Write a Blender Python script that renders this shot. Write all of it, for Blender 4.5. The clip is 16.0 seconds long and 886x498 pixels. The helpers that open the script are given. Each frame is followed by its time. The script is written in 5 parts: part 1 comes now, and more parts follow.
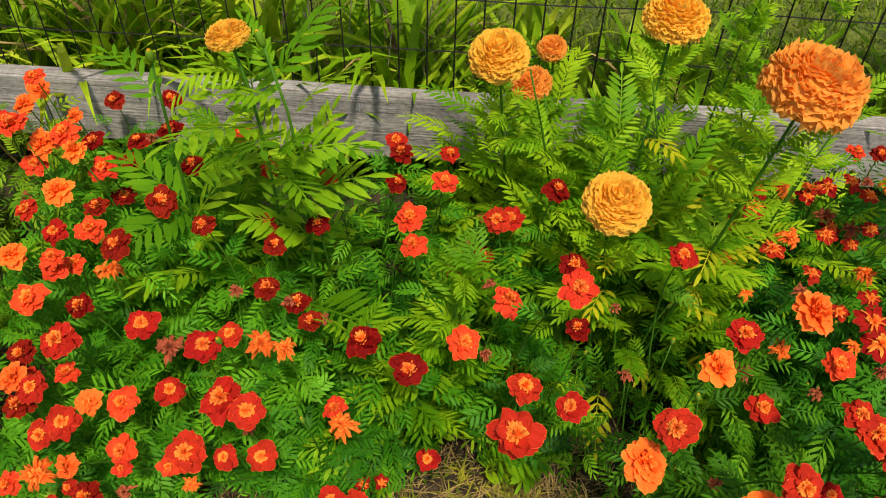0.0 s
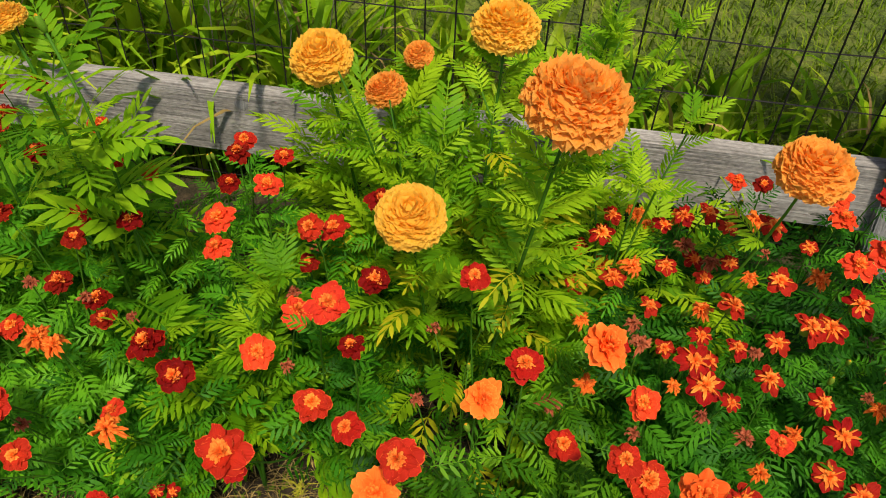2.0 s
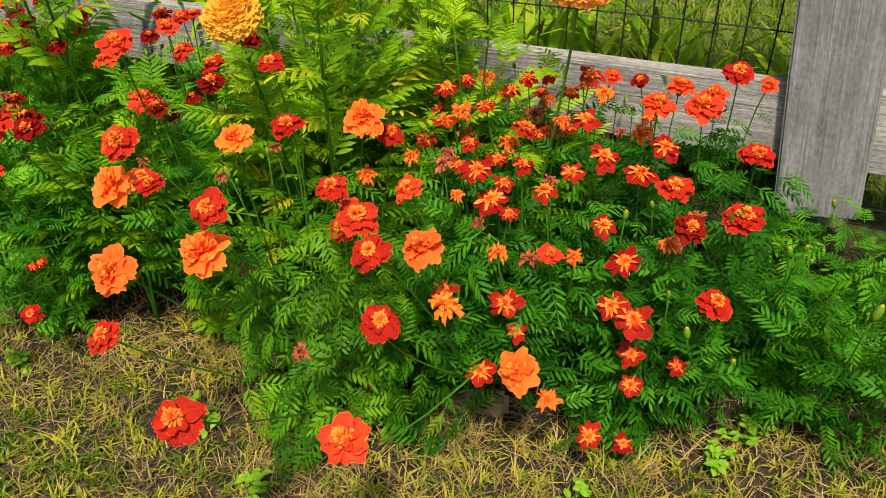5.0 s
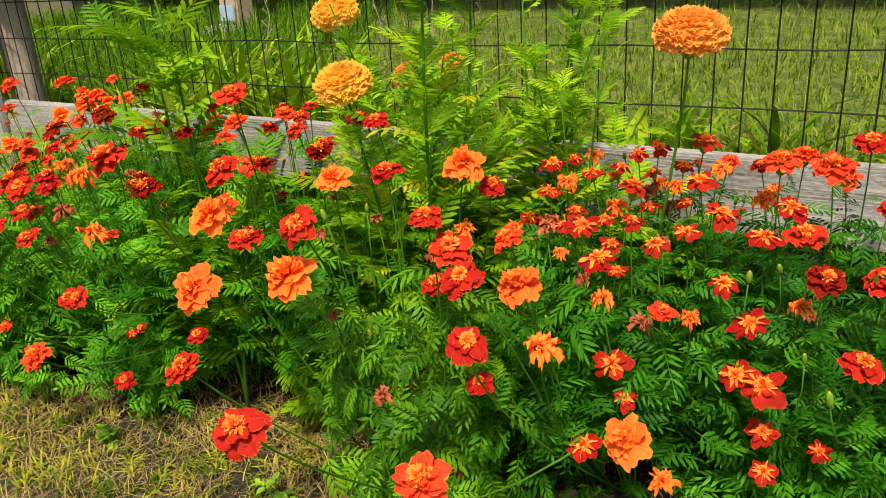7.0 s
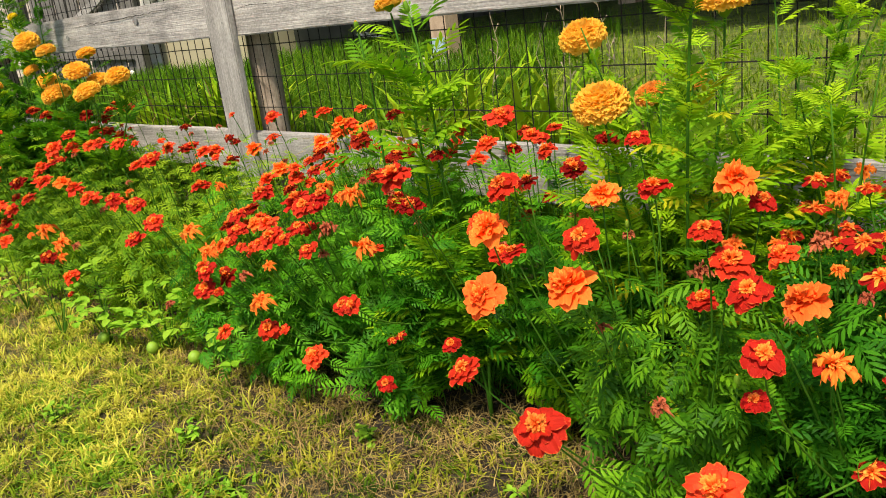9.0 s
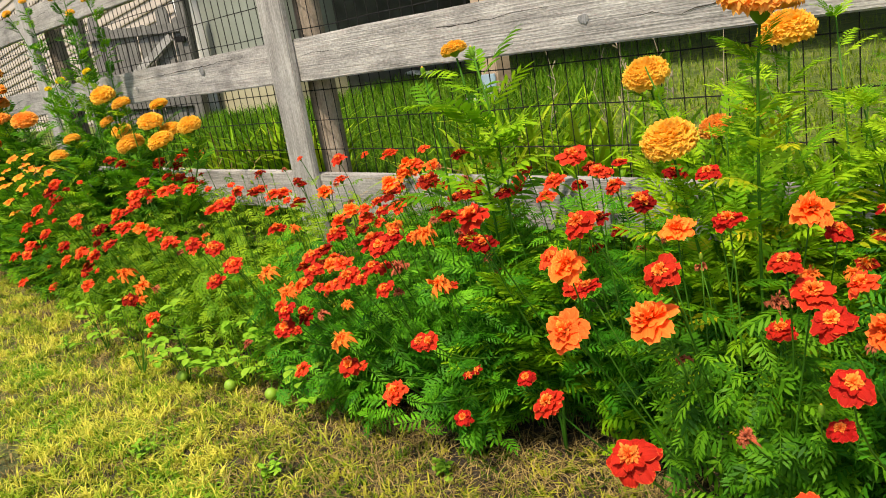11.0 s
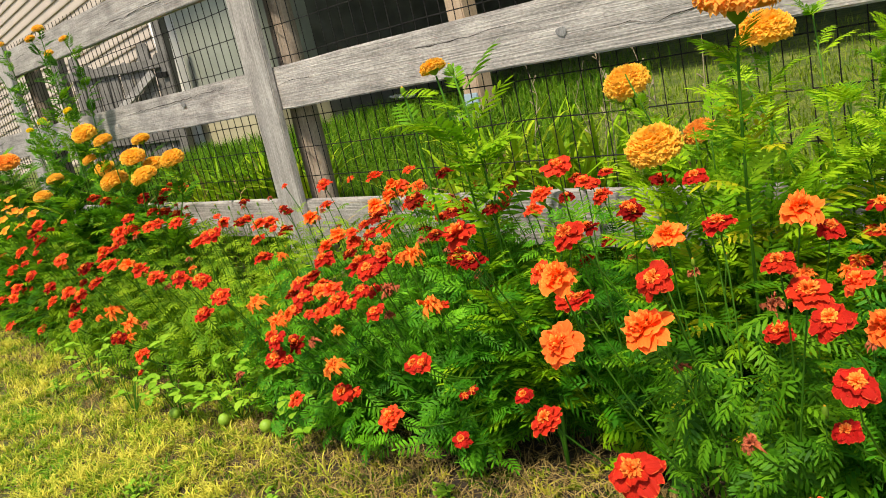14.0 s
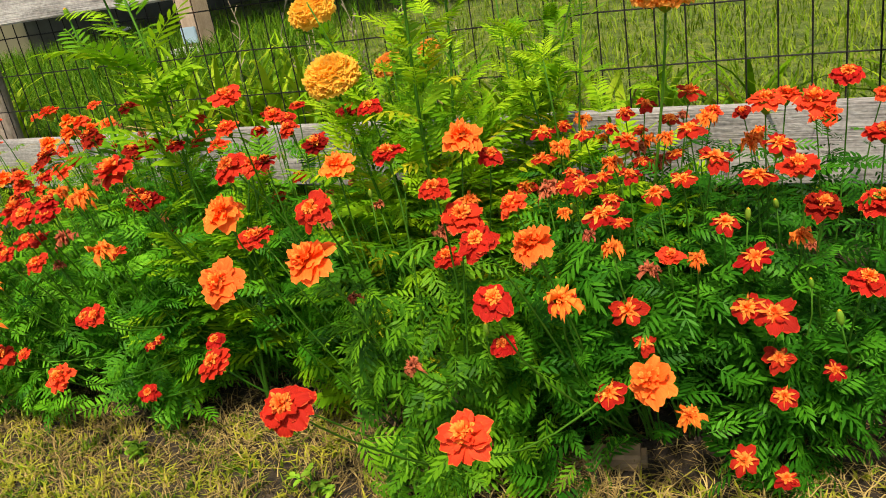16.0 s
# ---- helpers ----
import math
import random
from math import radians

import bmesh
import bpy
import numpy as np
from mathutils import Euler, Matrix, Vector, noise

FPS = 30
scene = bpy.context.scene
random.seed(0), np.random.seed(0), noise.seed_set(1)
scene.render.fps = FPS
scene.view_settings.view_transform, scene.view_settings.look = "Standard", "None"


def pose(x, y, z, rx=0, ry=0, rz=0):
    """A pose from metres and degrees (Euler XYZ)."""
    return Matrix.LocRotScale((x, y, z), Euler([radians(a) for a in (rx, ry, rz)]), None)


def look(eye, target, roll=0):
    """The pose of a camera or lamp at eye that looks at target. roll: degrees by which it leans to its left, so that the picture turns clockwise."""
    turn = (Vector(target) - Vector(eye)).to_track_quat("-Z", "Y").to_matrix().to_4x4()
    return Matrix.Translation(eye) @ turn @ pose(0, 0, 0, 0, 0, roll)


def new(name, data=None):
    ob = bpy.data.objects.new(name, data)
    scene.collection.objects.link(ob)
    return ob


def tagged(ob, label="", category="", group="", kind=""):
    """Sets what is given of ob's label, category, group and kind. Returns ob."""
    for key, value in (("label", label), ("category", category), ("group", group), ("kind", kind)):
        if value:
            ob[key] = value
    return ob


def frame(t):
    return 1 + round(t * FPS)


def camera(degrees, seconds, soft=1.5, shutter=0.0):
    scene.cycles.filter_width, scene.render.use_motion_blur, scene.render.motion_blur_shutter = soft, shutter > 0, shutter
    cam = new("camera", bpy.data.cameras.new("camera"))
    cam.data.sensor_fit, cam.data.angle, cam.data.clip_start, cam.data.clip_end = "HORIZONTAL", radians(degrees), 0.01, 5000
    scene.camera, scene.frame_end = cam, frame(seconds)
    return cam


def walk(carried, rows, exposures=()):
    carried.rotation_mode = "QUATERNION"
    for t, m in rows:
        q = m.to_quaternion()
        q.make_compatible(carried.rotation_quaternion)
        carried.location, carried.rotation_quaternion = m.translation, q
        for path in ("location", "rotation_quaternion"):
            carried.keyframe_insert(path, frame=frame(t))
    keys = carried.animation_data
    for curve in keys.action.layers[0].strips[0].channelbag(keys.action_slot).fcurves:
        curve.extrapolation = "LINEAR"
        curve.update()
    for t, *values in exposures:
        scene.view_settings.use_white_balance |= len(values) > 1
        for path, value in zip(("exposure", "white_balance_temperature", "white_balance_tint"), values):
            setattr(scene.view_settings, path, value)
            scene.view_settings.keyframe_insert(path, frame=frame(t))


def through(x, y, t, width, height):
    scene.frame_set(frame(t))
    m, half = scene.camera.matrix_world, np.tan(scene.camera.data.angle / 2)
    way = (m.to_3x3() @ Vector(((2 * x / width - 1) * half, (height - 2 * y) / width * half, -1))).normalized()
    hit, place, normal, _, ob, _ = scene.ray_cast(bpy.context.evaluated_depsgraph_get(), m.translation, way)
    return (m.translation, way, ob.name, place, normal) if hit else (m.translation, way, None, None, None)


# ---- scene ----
cam = camera(59.0, 16.0, soft=1.0)
PATH = [
    (0, (1.501, -1.213, 1.169), (1.415, 0.214, -0.229), 1.5),
    (0.5, (1.604, -1.205, 1.176), (1.485, 0.231, -0.211), 0.7),
    (1, (1.651, -1.195, 1.175), (1.510, 0.236, -0.214), 0.2),
    (1.5, (1.707, -1.160, 1.156), (1.564, 0.274, -0.230), 1.6),
    (2, (1.784, -1.146, 1.147), (1.609, 0.287, -0.237), 2.8),
    (2.5, (1.882, -1.179, 1.132), (1.602, 0.236, -0.253), 2.6),
    (3, (2.025, -1.250, 1.126), (1.625, 0.117, -0.277), 1.3),
    (3.5, (2.102, -1.290, 1.104), (1.638, 0.065, -0.292), -0.2),
    (4, (2.163, -1.335, 1.074), (1.675, 0.041, -0.293), -0.0),
    (4.2, (2.201, -1.348, 1.052), (1.702, 0.042, -0.296), 0.0),
    (6.3, (2.373, -1.329, 0.721), (1.519, 0.298, -0.069), -3.1),
    (6.5, (2.366, -1.335, 0.727), (1.491, 0.289, -0.047), -3.2),
    (7, (2.339, -1.359, 0.733), (1.373, 0.232, -0.001), -3.5),
    (7.5, (2.307, -1.384, 0.733), (1.208, 0.131, 0.028), -5.1),
    (8, (2.293, -1.410, 0.734), (1.098, 0.038, 0.045), -6.1),
    (8.5, (2.284, -1.433, 0.739), (1.016, -0.036, 0.075), -6.6),
    (9, (2.281, -1.447, 0.740), (0.931, -0.113, 0.110), -7.5),
    (9.5, (2.274, -1.467, 0.749), (0.870, -0.178, 0.142), -8.0),
    (9.7, (2.275, -1.471, 0.747), (0.850, -0.198, 0.156), -8.3),
    (11.8, (2.279, -1.504, 0.772), (0.804, -0.243, 0.286), -11.1),
    (12, (2.271, -1.502, 0.772), (0.774, -0.260, 0.308), -11.4),
    (12.5, (2.261, -1.500, 0.772), (0.708, -0.309, 0.362), -12.0),
    (13, (2.263, -1.501, 0.772), (0.689, -0.326, 0.395), -12.8),
    (13.5, (2.269, -1.503, 0.771), (0.737, -0.281, 0.368), -12.9),
    (14, (2.270, -1.481, 0.754), (0.833, -0.178, 0.269), -12.7),
    (14.5, (2.276, -1.453, 0.742), (0.949, -0.072, 0.168), -12.2),
    (15, (2.287, -1.432, 0.727), (1.067, 0.017, 0.086), -11.7),
    (15.5, (2.303, -1.416, 0.717), (1.235, 0.120, 0.009), -10.6),
    (16, (2.325, -1.407, 0.715), (1.398, 0.205, -0.022), -9.7),
]
EXPOSURES = [(0, 0.0, 7000, 10), (2.5, -0.04, 7000, 10), (4.2, 0.17, 7000, 10), (7, 0.47, 7100, 10), (16, 0.46, 7100, 10)]
walk(cam, [(t, look(eye, target, roll)) for t, eye, target, roll in PATH], EXPOSURES)

# ---- world and sun ----
SUN_EL, SUN_AZ = 61.0, 160.0     # elevation, and compass turn from +y clockwise
world = bpy.data.worlds.new("sky")
scene.world = world
world.use_nodes = True
wn = world.node_tree
sky = wn.nodes.new("ShaderNodeTexSky")
sky.sky_type, sky.sun_disc = "NISHITA", False
sky.sun_elevation, sky.sun_rotation = radians(SUN_EL), radians(SUN_AZ)
sky.air_density, sky.dust_density = 1.0, 2.0
wn.nodes["Background"].inputs["Strength"].default_value = 0.15
wn.links.new(sky.outputs[0], wn.nodes["Background"].inputs["Color"])
sun = new("sun", bpy.data.lights.new("sun", "SUN"))
sun.data.energy, sun.data.angle, sun.data.color = 4.2, radians(5.0), (1.0, 0.94, 0.82)
_d = Vector((math.sin(radians(SUN_AZ)) * math.cos(radians(SUN_EL)), math.cos(radians(SUN_AZ)) * math.cos(radians(SUN_EL)), math.sin(radians(SUN_EL))))
sun.matrix_world = look(_d * 30, (0, 0, 0))

rng = random.Random(11)


# ---- materials ----
def mat(name, rough=0.6, metal=0.0):
    m = bpy.data.materials.new(name)
    m.use_nodes = True
    b = m.node_tree.nodes["Principled BSDF"]
    b.inputs["Roughness"].default_value, b.inputs["Metallic"].default_value = rough, metal
    return m, m.node_tree, b


def node(nt, kind, **props):
    n = nt.nodes.new(kind)
    for k, v in props.items():
        setattr(n, k, v)
    return n


def noise_tex(nt, scale, detail=4.0, stretch=None, coord="Object"):
    tc, mp, nz = node(nt, "ShaderNodeTexCoord"), node(nt, "ShaderNodeMapping"), node(nt, "ShaderNodeTexNoise")
    nt.links.new(tc.outputs[coord], mp.inputs["Vector"])
    mp.inputs["Scale"].default_value = stretch or (1, 1, 1)
    nt.links.new(mp.outputs[0], nz.inputs["Vector"])
    nz.inputs["Scale"].default_value, nz.inputs["Detail"].default_value = scale, detail
    return nz.outputs["Fac"]


def ramp(nt, fac, stops):
    r = node(nt, "ShaderNodeValToRGB")
    e = r.color_ramp.elements
    e[0].position, e[0].color = stops[0][0], (*stops[0][1], 1)
    e[1].position, e[1].color = stops[-1][0], (*stops[-1][1], 1)
    for p, c in stops[1:-1]:
        x = e.new(p)
        x.color = (*c, 1)
    nt.links.new(fac, r.inputs[0])
    return r.outputs[0]


def mixc(nt, fac, a, b, mode="MIX"):
    m = node(nt, "ShaderNodeMix", data_type="RGBA", blend_type=mode)
    for sock, v in ((m.inputs[0], fac), (m.inputs[6], a), (m.inputs[7], b)):
        if isinstance(v, (int, float)):
            sock.default_value = v
        elif isinstance(v, tuple):
            sock.default_value = (*v, 1)
        else:
            nt.links.new(v, sock)
    return m.outputs[2]


def maths(nt, op, a, b):
    m = node(nt, "ShaderNodeMath", operation=op)
    for sock, v in zip(m.inputs, (a, b)):
        if isinstance(v, (int, float)):
            sock.default_value = v
        else:
            nt.links.new(v, sock)
    return m.outputs[0]


def bump(nt, b, height, dist, strength=1.0):
    n = node(nt, "ShaderNodeBump")
    n.inputs["Distance"].default_value, n.inputs["Strength"].default_value = dist, strength
    nt.links.new(height, n.inputs["Height"])
    nt.links.new(n.outputs[0], b.inputs["Normal"])


def translucent(nt, b, colour, amount):
    """Thin plant tissue: part of the light goes through it."""
    t, mx, out = node(nt, "ShaderNodeBsdfTranslucent"), node(nt, "ShaderNodeMixShader"), nt.nodes["Material Output"]
    nt.links.new(colour, t.inputs["Color"])
    mx.inputs[0].default_value = amount
    nt.links.new(b.outputs[0], mx.inputs[1])
    nt.links.new(t.outputs[0], mx.inputs[2])
    nt.links.new(mx.outputs[0], out.inputs["Surface"])


def leaf_material(name, dark, mid, light, rough=0.5, through=0.3, patch=0.0, by_leaf=0.0, clump=0.0):
    """by_leaf: each leaf has a tone of its own, stored on its mesh, and its leaflets differ little."""
    m, nt, b = mat(name, rough)
    geo, obj = node(nt, "ShaderNodeNewGeometry"), node(nt, "ShaderNodeObjectInfo")
    big = noise_tex(nt, 9.0, 3.0, coord="Object")
    fac = maths(nt, "ADD", maths(nt, "MULTIPLY", geo.outputs["Random Per Island"], 0.14 if by_leaf else 0.55), maths(nt, "MULTIPLY", big, 0.55))
    if by_leaf:
        own = node(nt, "ShaderNodeAttribute", attribute_name="tone")
        fac = maths(nt, "ADD", fac, maths(nt, "MULTIPLY", own.outputs["Fac"], by_leaf))
    if clump:
        fac = maths(nt, "ADD", fac, maths(nt, "MULTIPLY", maths(nt, "SUBTRACT", noise_tex(nt, 17.0, 2.0), 0.5), clump))
    fac = maths(nt, "ADD", fac, maths(nt, "MULTIPLY", maths(nt, "SUBTRACT", obj.outputs["Random"], 0.5), 0.35))
    if patch:
        fac = maths(nt, "ADD", fac, maths(nt, "MULTIPLY", maths(nt, "SUBTRACT", noise_tex(nt, 2.6, 3.0), 0.5), patch))
    col = ramp(nt, fac, [(0.12, dark), (0.5, mid), (0.95, light)])
    nt.links.new(col, b.inputs["Base Color"])
    b.inputs["Specular IOR Level"].default_value = 0.12
    translucent(nt, b, col, through)
    return m


def petal_material(name, stops, through=0.2, shift=0.25, rough=0.6, grain=1.0):
    """stops: colours from a bloom's middle (0) to its petals' rims (1)."""
    m, nt, b = mat(name, rough)
    at, obj = node(nt, "ShaderNodeAttribute", attribute_name="tone"), node(nt, "ShaderNodeObjectInfo")
    sh, ac = node(nt, "ShaderNodeAttribute", attribute_name="shade"), node(nt, "ShaderNodeAttribute", attribute_name="across")
    wav = node(nt, "ShaderNodeTexNoise", noise_dimensions="2D")
    cmb = node(nt, "ShaderNodeCombineXYZ")
    nt.links.new(maths(nt, "MULTIPLY", ac.outputs["Fac"], 7.0), cmb.inputs[0])
    nt.links.new(maths(nt, "MULTIPLY", sh.outputs["Fac"], 40.0), cmb.inputs[1])
    nt.links.new(cmb.outputs[0], wav.inputs["Vector"])
    wav.inputs["Scale"].default_value, wav.inputs["Detail"].default_value = 1.0, 2.0
    vein = wav.outputs["Fac"]
    fac = maths(nt, "ADD", at.outputs["Fac"], maths(nt, "MULTIPLY", maths(nt, "SUBTRACT", vein, 0.5), 0.16))
    col = ramp(nt, fac, stops)
    hsv = node(nt, "ShaderNodeHueSaturation")
    nt.links.new(col, hsv.inputs["Color"])
    nt.links.new(maths(nt, "ADD", 0.5, maths(nt, "MULTIPLY", obj.outputs["Random"], 0.006)), hsv.inputs["Hue"])
    val = maths(nt, "ADD", maths(nt, "MULTIPLY", obj.outputs["Random"], shift), maths(nt, "MULTIPLY", sh.outputs["Fac"], 0.3 * grain))
    val = maths(nt, "ADD", val, maths(nt, "MULTIPLY", vein, 0.35 * grain))
    nt.links.new(maths(nt, "ADD", 0.94 - 0.32 * grain, val), hsv.inputs["Value"])
    nt.links.new(hsv.outputs[0], b.inputs["Base Color"])
    b.inputs["Specular IOR Level"].default_value = 0.06
    bump(nt, b, vein, 0.0012, 0.7)
    translucent(nt, b, hsv.outputs[0], through)
    return m


RED, CRIM, ORA = (0.45, 0.011, 0.009), (0.25, 0.006, 0.007), (0.95, 0.15, 0.025)
M_PETAL = {
    "r": petal_material("petal_red", [(0.0, ORA), (0.14, (0.8, 0.06, 0.015)), (0.26, (0.52, 0.016, 0.011)), (0.6, RED), (0.972, (0.4, 0.009, 0.009)), (0.995, (0.75, 0.08, 0.025))]),
    "d": petal_material("petal_crimson", [(0.0, (0.75, 0.07, 0.006)), (0.16, (0.42, 0.01, 0.003)), (0.45, CRIM), (0.965, (0.17, 0.003, 0.002)), (0.99, (0.55, 0.03, 0.008))]),
    "f": petal_material("petal_flame", [(0.0, (1.0, 0.17, 0.035)), (0.22, (0.92, 0.11, 0.026)), (0.45, (0.78, 0.05, 0.02)), (0.97, (0.66, 0.03, 0.016)), (0.995, (0.95, 0.17, 0.035))]),
    "o": petal_material("petal_orange", [(0.0, (0.85, 0.07, 0.012)), (0.4, (0.95, 0.12, 0.02)), (0.9, (1.0, 0.15, 0.026)), (1.0, (1.0, 0.22, 0.045))]),
    "s": petal_material("petal_two_tone", [(0.0, (1.0, 0.2, 0.03)), (0.16, ORA), (0.27, (0.66, 0.032, 0.013)), (0.5, (0.37, 0.008, 0.008)), (0.93, (0.29, 0.006, 0.007)), (0.995, (0.5, 0.02, 0.012))]),
    "t": petal_material("petal_faded", [(0.0, (0.5, 0.04, 0.01)), (0.4, (0.9, 0.13, 0.02)), (1.0, (0.95, 0.24, 0.04))]),
    "w": petal_material("petal_withered", [(0.0, (0.2, 0.05, 0.02)), (0.5, (0.42, 0.08, 0.04)), (1.0, (0.5, 0.14, 0.07))]),
    "A": petal_material("petal_deep_orange", [(0.0, (1.0, 0.34, 0.035)), (0.45, (1.0, 0.42, 0.06)), (1.0, (1.0, 0.48, 0.1))], 0.5, 0.08, 0.8, 0.25),
    "G": petal_material("petal_gold", [(0.0, (1.0, 0.5, 0.035)), (0.45, (1.0, 0.57, 0.06)), (1.0, (1.0, 0.63, 0.1))], 0.5, 0.08, 0.8, 0.25),
    "Y": petal_material("petal_yellow", [(0.0, (0.8, 0.45, 0.006)), (0.5, (0.95, 0.7, 0.015)), (1.0, (1.0, 0.8, 0.05))], 0.4, 0.1, 0.7, 0.4),
    "g": petal_material("petal_small_gold", [(0.0, (0.9, 0.17, 0.012)), (0.5, (1.0, 0.27, 0.025)), (1.0, (1.0, 0.34, 0.05))], 0.2),
}
M_HEART = petal_material("floret_orange", [(0.0, (0.95, 0.13, 0.022)), (0.5, (1.0, 0.21, 0.035)), (1.0, (1.0, 0.32, 0.06))])
M_LEAF_F = leaf_material("french_leaf", (0.008, 0.06, 0.003), (0.044, 0.215, 0.008), (0.17, 0.47, 0.018), 0.5, 0.4, by_leaf=0.48)
M_LEAF_M = leaf_material("mid_french_leaf", (0.011, 0.062, 0.003), (0.058, 0.205, 0.007), (0.21, 0.45, 0.016), 0.5, 0.4, by_leaf=0.48)
M_LEAF_D = leaf_material("deep_french_leaf", (0.006, 0.042, 0.003), (0.026, 0.15, 0.007), (0.11, 0.39, 0.018), 0.5, 0.4, by_leaf=0.48)
M_LEAF_L = leaf_material("pale_french_leaf", (0.032, 0.11, 0.005), (0.13, 0.285, 0.01), (0.36, 0.53, 0.024), 0.55, 0.42, by_leaf=0.48)
M_LEAF_A = leaf_material("african_leaf", (0.034, 0.13, 0.004), (0.127, 0.33, 0.008), (0.39, 0.6, 0.018), 0.55, 0.42, by_leaf=0.48)
M_WEED = leaf_material("weed_leaf", (0.09, 0.25, 0.012), (0.21, 0.43, 0.025), (0.37, 0.56, 0.05), 0.55, 0.35)
M_YELLOW = leaf_material("yellowing_leaf", (0.25, 0.32, 0.01), (0.5, 0.48, 0.015), (0.7, 0.55, 0.03), 0.6, 0.35)
M_STEM = leaf_material("stem_green", (0.02, 0.08, 0.006), (0.045, 0.15, 0.01), (0.09, 0.22, 0.018), 0.6, 0.1)
M_CALYX = leaf_material("calyx_green", (0.06, 0.16, 0.01), (0.13, 0.28, 0.02), (0.22, 0.3, 0.03), 0.5, 0.15)
M_BLADE = leaf_material("grass_blade", (0.018, 0.075, 0.003), (0.215, 0.345, 0.013), (0.72, 0.65, 0.095), 0.55, 0.35, 0.7, by_leaf=0.62, clump=1.2)
M_TURF = leaf_material("thin_turf", (0.014, 0.055, 0.003), (0.1, 0.185, 0.007), (0.44, 0.41, 0.04), 0.6, 0.3, 0.7, by_leaf=0.62, clump=1.2)
M_WILD = leaf_material("wild_grass", (0.08, 0.17, 0.008), (0.18, 0.29, 0.015), (0.33, 0.4, 0.04), 0.55, 0.35)
M_LUSH = leaf_material("lush_grass", (0.014, 0.06, 0.003), (0.05, 0.15, 0.006), (0.17, 0.33, 0.016), 0.55, 0.35, 0.6, clump=0.8)
M_SWORD = leaf_material("sword_leaf", (0.08, 0.23, 0.006), (0.26, 0.47, 0.012), (0.6, 0.68, 0.04), 0.45, 0.35)
M_STRAW = leaf_material("dry_straw", (0.08, 0.055, 0.022), (0.24, 0.165, 0.055), (0.5, 0.36, 0.13), 0.7, 0.1)


def wood_material(name, a, b_, c, along="x", rough=0.85):
    m, nt, b = mat(name, rough)
    s = {"x": (1.0, 60, 60), "z": (60, 60, 1.0)}[along]
    s2 = {"x": (2.0, 9, 9), "z": (9, 9, 2.0)}[along]
    obj = node(nt, "ShaderNodeObjectInfo")
    lines = noise_tex(nt, 5.0, 10.0, s)
    broad = noise_tex(nt, 3.0, 6.0, s2)
    pore = noise_tex(nt, 160.0, 3.0, {"x": (0.6, 1, 1), "z": (1, 1, 0.6)}[along])
    blot = noise_tex(nt, 7.0, 5.0)
    g = maths(nt, "ADD", maths(nt, "MULTIPLY", lines, 0.36), maths(nt, "MULTIPLY", broad, 0.36))
    g = maths(nt, "ADD", g, maths(nt, "MULTIPLY", pore, 0.28))
    col = ramp(nt, g, [(0.34, a), (0.5, b_), (0.66, c)])
    col = mixc(nt, maths(nt, "MULTIPLY", ramp(nt, blot, [(0.5, (0, 0, 0)), (0.72, (1, 1, 1))]), 0.45), col, tuple(v * 0.62 for v in a))
    hsv = node(nt, "ShaderNodeHueSaturation")
    nt.links.new(col, hsv.inputs["Color"])
    nt.links.new(maths(nt, "ADD", 0.88, maths(nt, "MULTIPLY", obj.outputs["Random"], 0.24)), hsv.inputs["Value"])
    nt.links.new(hsv.outputs[0], b.inputs["Base Color"])
    bump(nt, b, g, 0.005, 1.0)
    return m


M_RAIL = wood_material("weathered_rail", (0.11, 0.103, 0.095), (0.315, 0.291, 0.268), (0.56, 0.527, 0.487))
M_UPRIGHT = wood_material("weathered_upright", (0.14, 0.131, 0.121), (0.34, 0.318, 0.293), (0.56, 0.53, 0.495), "z")
M_UPRIGHT_DARK = wood_material("stained_upright", (0.1, 0.097, 0.094), (0.21, 0.205, 0.2), (0.35, 0.34, 0.325), "z")
M_POST = wood_material("brown_post", (0.16, 0.115, 0.08), (0.3, 0.235, 0.175), (0.44, 0.36, 0.28), "z")
M_TIMBER = wood_material("tan_timber", (0.3, 0.2, 0.13), (0.44, 0.32, 0.22), (0.56, 0.43, 0.32), "z")
M_GREY_BOARD = wood_material("grey_board", (0.07, 0.065, 0.058), (0.15, 0.14, 0.126), (0.26, 0.245, 0.222), "z")
M_CRACK, _nt, _b = mat("dark_check", 1.0)
_b.inputs["Base Color"].default_value = (0.03, 0.026, 0.022, 1)
M_WIRE, _nt, _b = mat("dark_wire", 0.6, 0.0)
_nt.links.new(ramp(_nt, noise_tex(_nt, 30.0), [(0.3, (0.006, 0.0055, 0.005)), (0.7, (0.018, 0.016, 0.014))]), _b.inputs["Base Color"])
_b.inputs["Specular IOR Level"].default_value = 0.15


def plain(name, colour, rough=0.6, vary=0.15, scale=6.0, rel=0.0):
    m, nt, b = mat(name, rough)
    n = noise_tex(nt, scale, 6.0)
    nt.links.new(ramp(nt, n, [(0.3, tuple(v * (1 - vary) for v in colour)), (0.7, tuple(min(1, v * (1 + vary)) for v in colour))]), b.inputs["Base Color"])
    if rel:
        bump(nt, b, n, rel)
    return m


